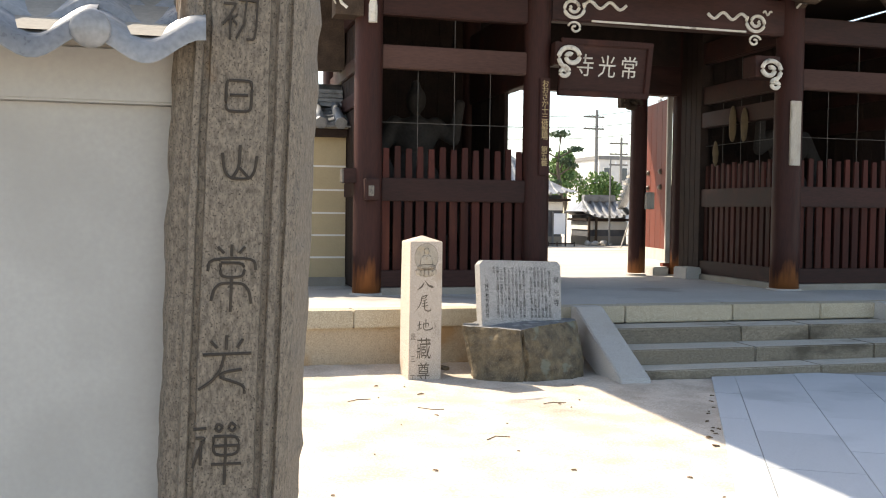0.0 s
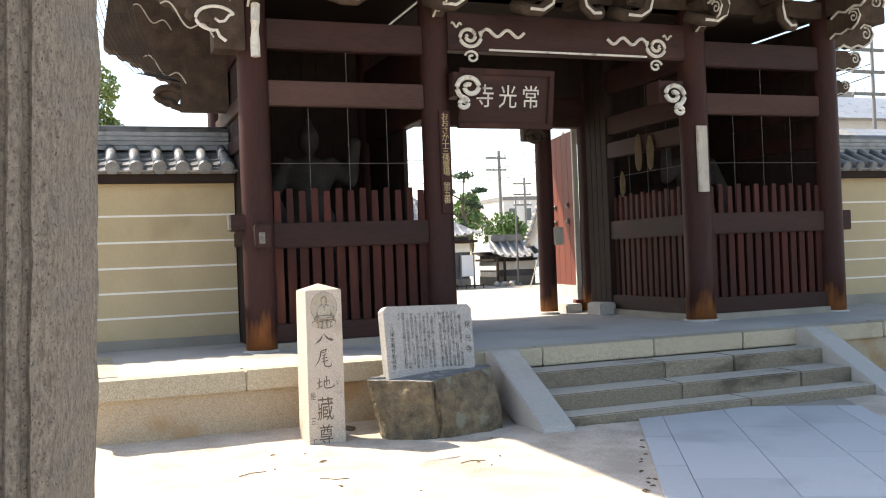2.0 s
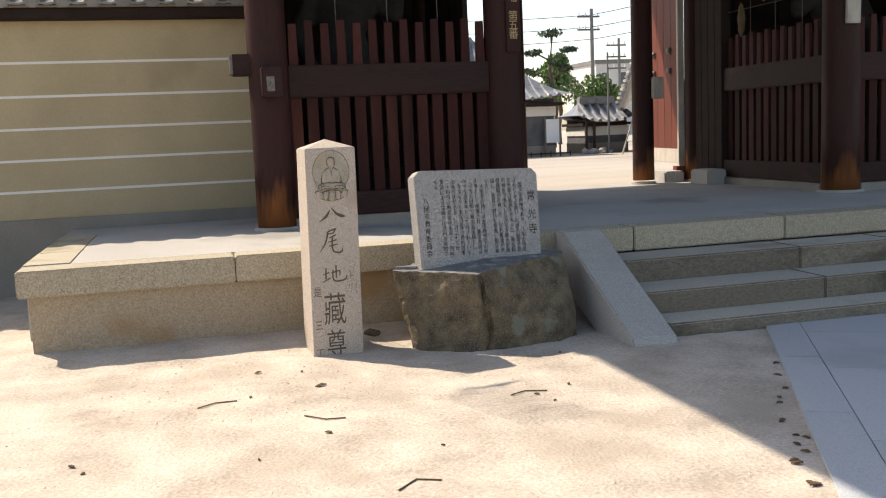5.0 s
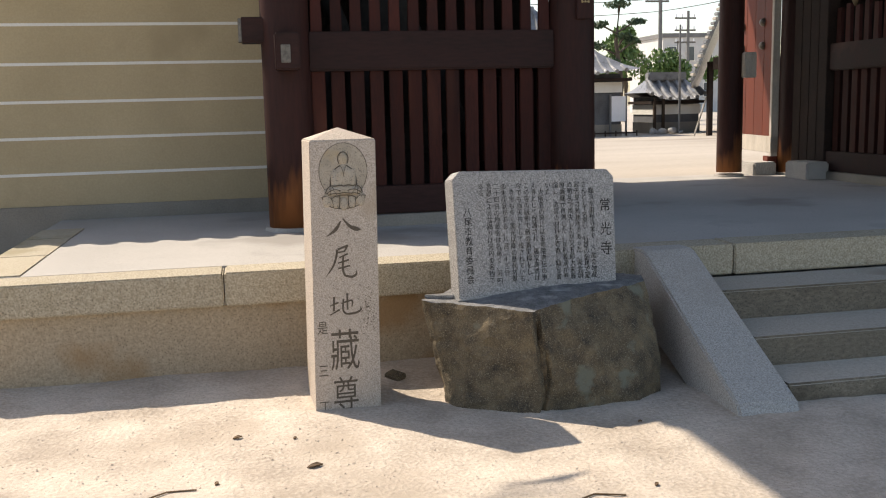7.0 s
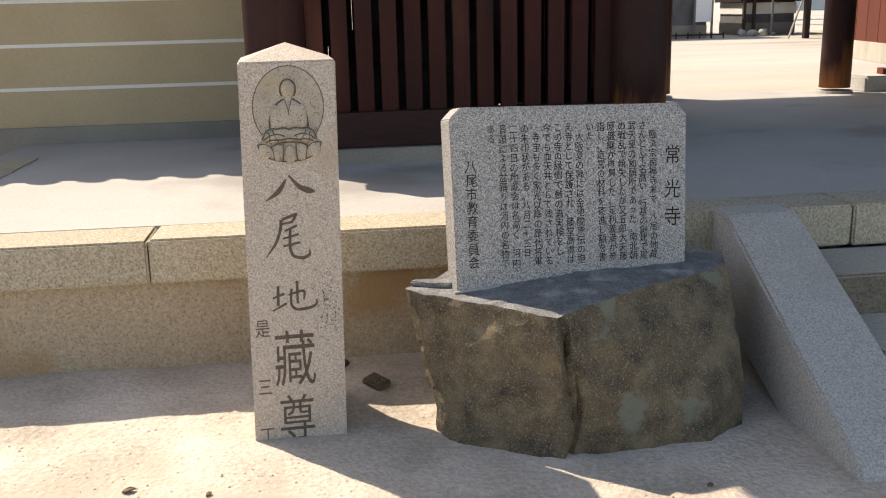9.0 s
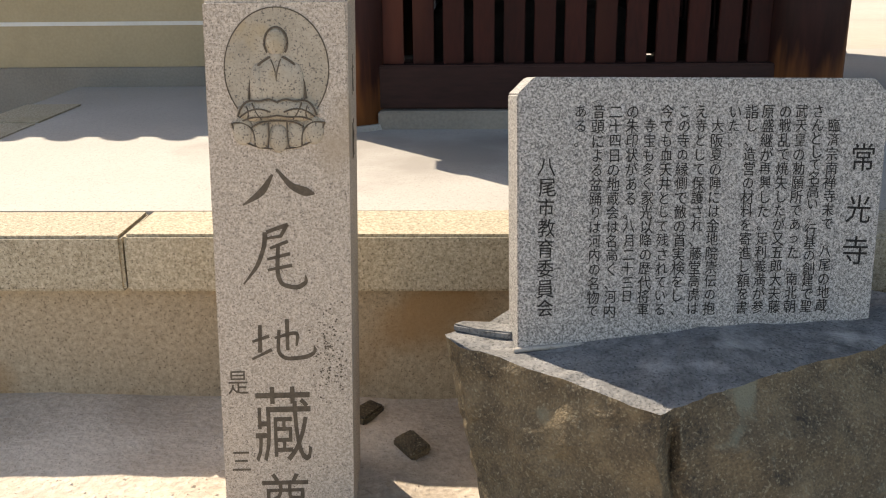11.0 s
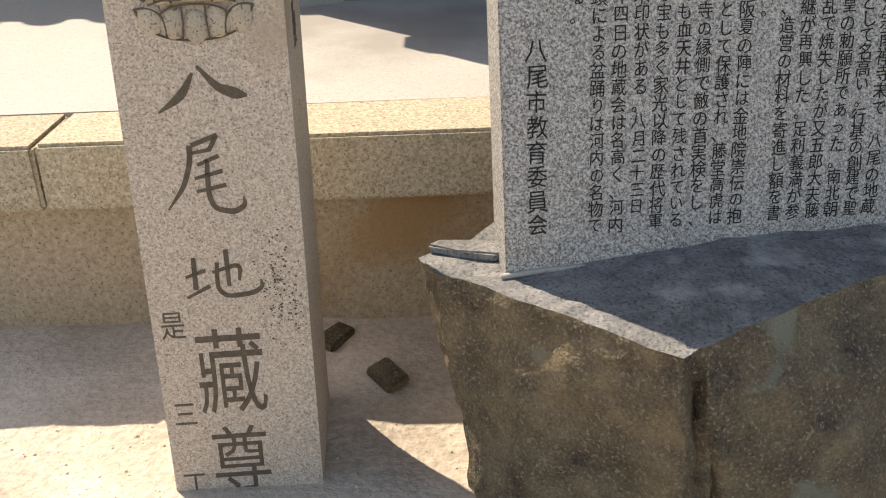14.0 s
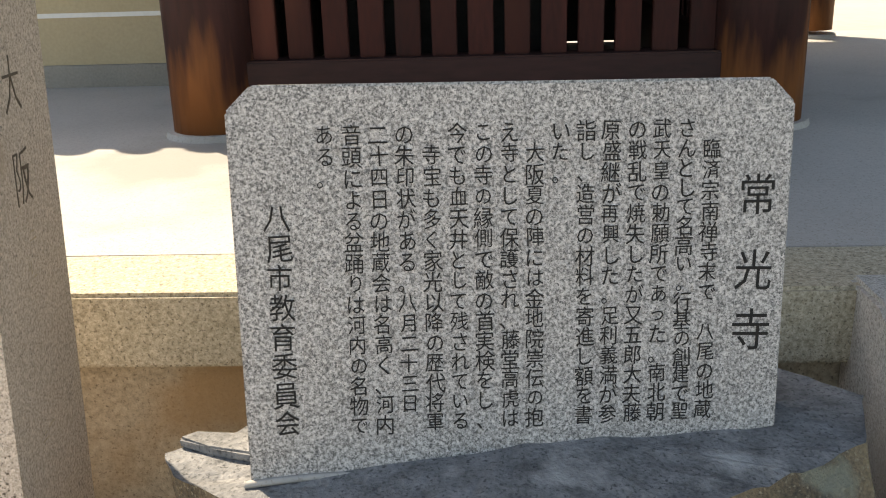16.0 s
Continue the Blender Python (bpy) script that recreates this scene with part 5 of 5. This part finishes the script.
def tiled_building(name, label, x0, x1, y0, y1, z0, zw, zr, walls, over=0.6, category="building", hip=0.0):
    base = empty(name, label, category, at=((x0 + x1) / 2, y0, z0))
    part("wall", box(x0, x1, y0, y1, z0, zw), walls, base)
    part("base_board", box(x0 - 0.02, x1 + 0.02, y0 - 0.04, y1, z0, z0 + 0.32), PLINTH, base)
    ym, n = (y0 + y1) / 2, 8
    rows = [(i / n, y0 - over + (ym - y0 + over) * i / n, zw - 0.1 + (zr - zw + 0.1) * (i / n) ** 1.35) for i in range(n + 1)]
    xm, half = (x0 + x1) / 2, (x1 - x0) / 2 + over
    b = bmesh.new()
    fr = [[b.verts.new((xm + k * (half - hip * f), y, z + 0.22 * abs(k) ** 3 * (1 - f))) for k in (-1, -0.5, 0, 0.5, 1)] for f, y, z in rows]
    bk = [[b.verts.new((v.co.x, 2 * ym - v.co.y, v.co.z)) for v in r] for r in fr[:-1]] + [fr[-1]]
    for side in (fr, bk):
        for p, c in zip(side, side[1:]):
            for k in range(4):
                b.faces.new((p[k], p[k + 1], c[k + 1], c[k]))
    for k in (0, 4):
        for i in range(n):
            vs = [fr[i][k], fr[i + 1][k], bk[i + 1][k], bk[i][k]]
            b.faces.new(vs[:2] + vs[3:] if i == n - 1 else vs)
    bmesh.ops.recalc_face_normals(b, faces=b.faces[:])
    part("roof", b, TILE, base, "grey tiled roof")
    part("eave", box(x0 - over * 0.5, x1 + over * 0.5, y0 - over * 0.7, y1 + over * 0.5, zw - 0.20, zw - 0.12), DARKWOOD, base)
    part("eave_band", box(x0 - 0.03, x1 + 0.03, y0 - 0.05, y1, zw - 0.5, zw - 0.22), LINE, base, "pale plaster band under the eave")
    k = xm - half + 0.12
    while k < xm + half:
        q = (k - xm) / half
        pts = [(k, y, z + 0.04 + 0.22 * abs(q) ** 3 * (1 - f)) for f, y, z in rows if abs(k - xm) <= half - hip * f + 0.02]
        if len(pts) > 1:
            part("tile_roll", tube(pts, 0.06, 6), TILE, base)
        k += 0.27
    part("ridge", box(xm - half + hip + 0.05, xm + half - hip - 0.05, ym - 0.14, ym + 0.14, zr - 0.02, zr + 0.22, 0.03), TILE, base)
    return base


tiled_building("temple_hall", "temple hall with a sweeping grey tiled roof and dark timber wall", 8.0, 14.72, 33.45, 38.0, 0.62, 2.30, 4.6, HALLWOOD, 0.42, "hall", 2.6)
tiled_building("court_shed", "low shed with a grey tiled roof in the temple court", 16.0, 17.40, 34.2, 35.6, 0.62, 1.66, 2.14, HALLWOOD, 0.24, "shed", 0.30)
for x in (15.92, 16.18):
    tagged(part("shed_post", box(x, x + 0.07, 33.95, 34.02, 0.62, 1.60), OLDWOOD), "slim timber post standing under the shed eave", "post", "shed posts")
# gabled hall beyond the inner post
side = empty("side_hall", "timber hall with a pale-edged tiled gable in the court", "hall", at=(17.6, 33, 0.62))
part("wall", prism([(16.9, 31.3), (21.0, 31.3), (23.7, 36.2), (19.6, 36.2)], 0.62, 2.4), OLDWOOD, side)
part("gable", prism([(16.3, 31.25), (21.8, 31.25), (21.9, 31.4), (16.4, 31.4)], 2.3, 2.6), OLDWOOD, side)
part("post", box(16.30, 16.42, 31.45, 31.57, 0.62, 2.5), DARKWOOD, side)
b = bmesh.new()
prof = [(15.58, 2.0), (15.78, 2.42), (16.02, 3.02), (16.5, 4.1), (17.6, 5.9), (22.2, 2.0), (22.2, 1.85), (17.6, 5.7), (16.5, 3.9), (16.02, 2.84), (15.78, 2.26), (15.58, 1.86)]
fa = [b.verts.new((x, 31.0, z)) for x, z in prof]
fb = [b.verts.new((x + 2.9, 36.5, z)) for x, z in prof]
for i in range(len(prof)):
    b.faces.new((fa[i], fa[(i + 1) % 12], fb[(i + 1) % 12], fb[i]))
b.faces.new(fa[::-1])
b.faces.new(fb)
bmesh.ops.recalc_face_normals(b, faces=b.faces[:])
part("roof", b, TILE, side, "grey tiled roof")
for k in range(30):
    part("verge_tile", box(15.55 + 0.048 * k, 15.63 + 0.048 * k, 30.9, 31.1, 2.02 + 0.113 * k, 2.10 + 0.113 * k, 0.015), BOARD if k % 2 else TILE, side)
nb = empty("notice_board", "white notice board on posts in the temple court", "notice board", at=(14.8, 33.6, 0.63))
part("sheet", box(14.40, 14.80, 33.28, 33.32, 1.02, 1.70), PAPER, nb)
for x in (14.36, 14.81):
    part("post", box(x, x + 0.04, 33.29, 33.35, 0.62, 1.75), CONCRETE, nb)
# low fence and props
fence = empty("court_fence", "low weathered wooden fence along the court", "fence", at=(16, 33.4, 0.63))
part("rail", box(12.0, 15.0, 33.0, 33.03, 0.70, 0.74), OLDWOOD, fence)
for k in range(11):
    part("post", box(12.0 + k * 0.3, 12.03 + k * 0.3, 33.0, 33.03, 0.62, 0.78), OLDWOOD, fence)
for k in range(7):
    b = bmesh.new()
    bmesh.ops.create_icosphere(b, subdivisions=2, radius=0.07 + 0.035 * (k % 3))
    bmesh.ops.translate(b, verts=b.verts[:], vec=(15.7 + 0.15 * k, 33.6 + 0.2 * (k % 2), 0.68))
    tagged(part("garden_stone", roughen(b, 0.08, 3, k), GRANITE), "pale garden stone by the court shed", "stone", "garden stones")
prop = tube([(15.93, 31.5, 0.62), (16.32, 31.6, 1.62)], 0.022, 8)
tagged(part("leaning_prop", prop, BOARD), "slender wooden prop leaning in the court", "prop")


def utility_pole(x, y, h, arms=2, r=0.14, label="concrete utility pole with crossarms"):
    base = empty("utility_pole", label, "utility pole", at=(x, y, 0.5))
    part("pole", cyl(r, r * 0.7, 0.4, h, x, y, 12), CONCRETE, base)
    for k in range(arms):
        part("crossarm", box(x - 0.9, x + 0.5, y - 0.05, y + 0.05, h - 0.5 - k * 0.75, h - 0.4 - k * 0.75), METAL, base)
        for dx in (-0.8, -0.4, 0.4):
            part("insulator", cyl(0.05, 0.04, h - 0.4 - k * 0.75, h - 0.2 - k * 0.75, x + dx, y, 8), PAPER, base)
    return base


utility_pole(27.85, 60, 8.25, 2)
utility_pole(32.45, 66, 7.1, 3, 0.12)
utility_pole(16.52, 33.6, 3.6, 0, 0.035, "slim grey lamp pole in the court")
utility_pole(28.4, 30.0, 8.6, 3, 0.08)


def far_house(x0, x1, y0, y1, z1, label, rows_, cols, pitched=0.0):
    base = empty("far_house", label, "house", at=((x0 + x1) / 2, y0, 0.0))
    part("wall", box(x0, x1, y0, y1, -0.1, z1), HOUSEWALL, base)
    for r in range(rows_):
        for c in range(cols):
            w = (x1 - x0) / cols
            a, zb = x0 + w * (c + 0.25), z1 - 2.6 * (r + 1) + 0.9
            wd = part("window", box(a, a + w * 0.5, y0 - 0.06, y0 + 0.02, zb, zb + 1.1), LINE, base)
            part("pane", box(a + 0.06, a + w * 0.5 - 0.06, y0 - 0.075, y0 - 0.058, zb + 0.06, zb + 1.04), GLASSDARK, wd)
    if pitched:
        b = bmesh.new()
        ym = (y0 + y1) / 2
        v = [b.verts.new(p) for p in ((x0 - 0.5, y0 - 0.6, z1 - 0.1), (x0 - 0.5, y1 + 0.6, z1 - 0.1), (x0 - 0.5, ym, z1 + pitched), (x1 + 0.5, y0 - 0.6, z1 - 0.1), (x1 + 0.5, y1 + 0.6, z1 - 0.1), (x1 + 0.5, ym, z1 + pitched))]
        for f in ((0, 3, 5, 2), (1, 2, 5, 4), (0, 2, 1), (3, 4, 5), (0, 1, 4, 3)):
            b.faces.new([v[i] for i in f])
        part("roof", b, TILE, base, "grey tiled roof")
    else:
        part("parapet", box(x0 - 0.1, x1 + 0.1, y0 - 0.1, y1 + 0.1, z1, z1 + 0.3), CONCRETE, base)
    return base


far_house(34.4, 40, 74, 80, 6.0, "grey flat-roofed house beyond the court", 2, 4)
far_house(27.3, 31.5, 31, 35, 6.0, "white two-storey house behind the precinct wall", 2, 2, 1.1)
far_house(38.0, 43, 46, 51, 9.6, "white apartment block with small windows", 3, 3)
far_house(24.6, 31, 25, 29, 3.9, "house with a pale tiled roof behind the precinct wall", 1, 2, 1.1)


# cables between poles
def cable(p, q, sag):
    return [tuple(Vector(p).lerp(Vector(q), i / 12) - Vector((0, 0, sag * 4 * (i / 12) * (1 - i / 12)))) for i in range(13)]


for k, (z0, z1) in enumerate(((7.9, 8.4), (7.2, 7.7), (6.5, 7.3))):
    tagged(part("power_cable", tube(cable((6.0, 62 + k, z0 + 1), (27.85, 60, z0), 0.6), 0.018, 5), DARKWOOD), "thin dark overhead power cable", "cable", "power cables")
    tagged(part("power_cable", tube(cable((27.85, 60, z0), (28.4, 30, z1), 0.5), 0.018, 5), DARKWOOD), "thin dark overhead power cable", "cable", "power cables")

# ---- small things on the ground ----
random.seed(19)


def dry_leaf(x, y, s, rz, z=0.02):
    b = bmesh.new()
    pr = [(-0.5, 0, 0), (-0.2, -0.25, 0.08), (0.2, -0.22, 0.12), (0.55, 0, 0.05), (0.2, 0.24, 0.14), (-0.2, 0.25, 0.06)]
    top = [b.verts.new((px * s, py * s, pz * s + 0.006)) for px, py, pz in pr]
    bot = [b.verts.new((px * s, py * s, pz * s)) for px, py, pz in pr]
    b.faces.new(top)
    b.faces.new(bot[::-1])
    for i in range(6):
        b.faces.new((bot[i], bot[(i + 1) % 6], top[(i + 1) % 6], top[i]))
    ob = part("dry_leaf", b, LEAF)
    ob.matrix_world = pose(x, y, ground_z(x, y) + 0.002, 0, 0, rz)
    return tagged(ob, "small dry brown leaf lying on the sandy ground", "leaf", "fallen leaves")


dry_leaf(4.58, 13.24, 0.045, 20)
dry_leaf(4.92, 12.8, 0.07, 10)
dry_leaf(4.5, 12.7, 0.03, 70)
for _ in range(26):
    x, y = random.uniform(3.2, 7.4), random.uniform(8.2, 13.2)
    dry_leaf(x, y, random.uniform(0.02, 0.045), random.uniform(0, 360), 0.012)
for _ in range(14):
    s = random.uniform(-3.6, -1.2)
    p = ORI + DIR * s - NOR * random.uniform(0.02, 0.12)
    dry_leaf(p.x, p.y, random.uniform(0.03, 0.06), random.uniform(0, 360), 0.012)
for x, y, rz in ((5.465, 13.99, -55), (5.30, 14.18, 60)):
    b = roughen(box(-0.06, 0.06, -0.035, 0.035, 0, 0.035, 0.008), 0.006, 12, x)
    ob = part("stone_chip", b, ROCK)
    ob.matrix_world = pose(x, y, ground_z(x, y) - 0.004, 8, 5, rz)
    tagged(ob, "small dark stone chip on the ground by the platform", "stone")
b = bmesh.new()
rnd = random.Random(4)
for n_ in range(5200):
    x, y = (rnd.uniform(3.0, 8.0), rnd.uniform(7.5, 14.1)) if n_ < 2200 else (rnd.uniform(3.6, 6.9), rnd.uniform(12.2, 14.15))
    rel = Vector((x, y)) - ORI
    if rel.dot(NOR) > -0.03:
        continue
    s = 0.0015 + 0.005 * rnd.random() ** 2.5
    z = ground_z(x, y) - 0.0006
    c = [b.verts.new((x + dx * s, y + dy * s, z + dz * s)) for dx, dy, dz in ((-1, -0.6, 0), (1, -0.7, 0), (0.8, 0.9, 0), (-0.9, 0.8, 0), (0.1, 0, 0.9))]
    for i in range(4):
        b.faces.new((c[i], c[(i + 1) % 4], c[4]))
tagged(part("ground_grit", b, SAND), "loose sandy grit scattered over the ground", "grit", kind="stuff")
for k, pts in enumerate(([(4.75, 12.2), (4.85, 12.08), (4.95, 12.06)], [(5.9, 12.15), (6.0, 12.2), (6.12, 12.16)], [(4.2, 12.6), (4.3, 12.66), (4.42, 12.65)], [(5.0, 11.0), (5.1, 11.1), (5.2, 11.05)])):
    tagged(part("dry_twig", tube([(x, y, ground_z(x, y) + 0.005) for x, y in pts], 0.004, 5), LEAF), "thin dry twig on the sandy ground", "twig", "twigs")
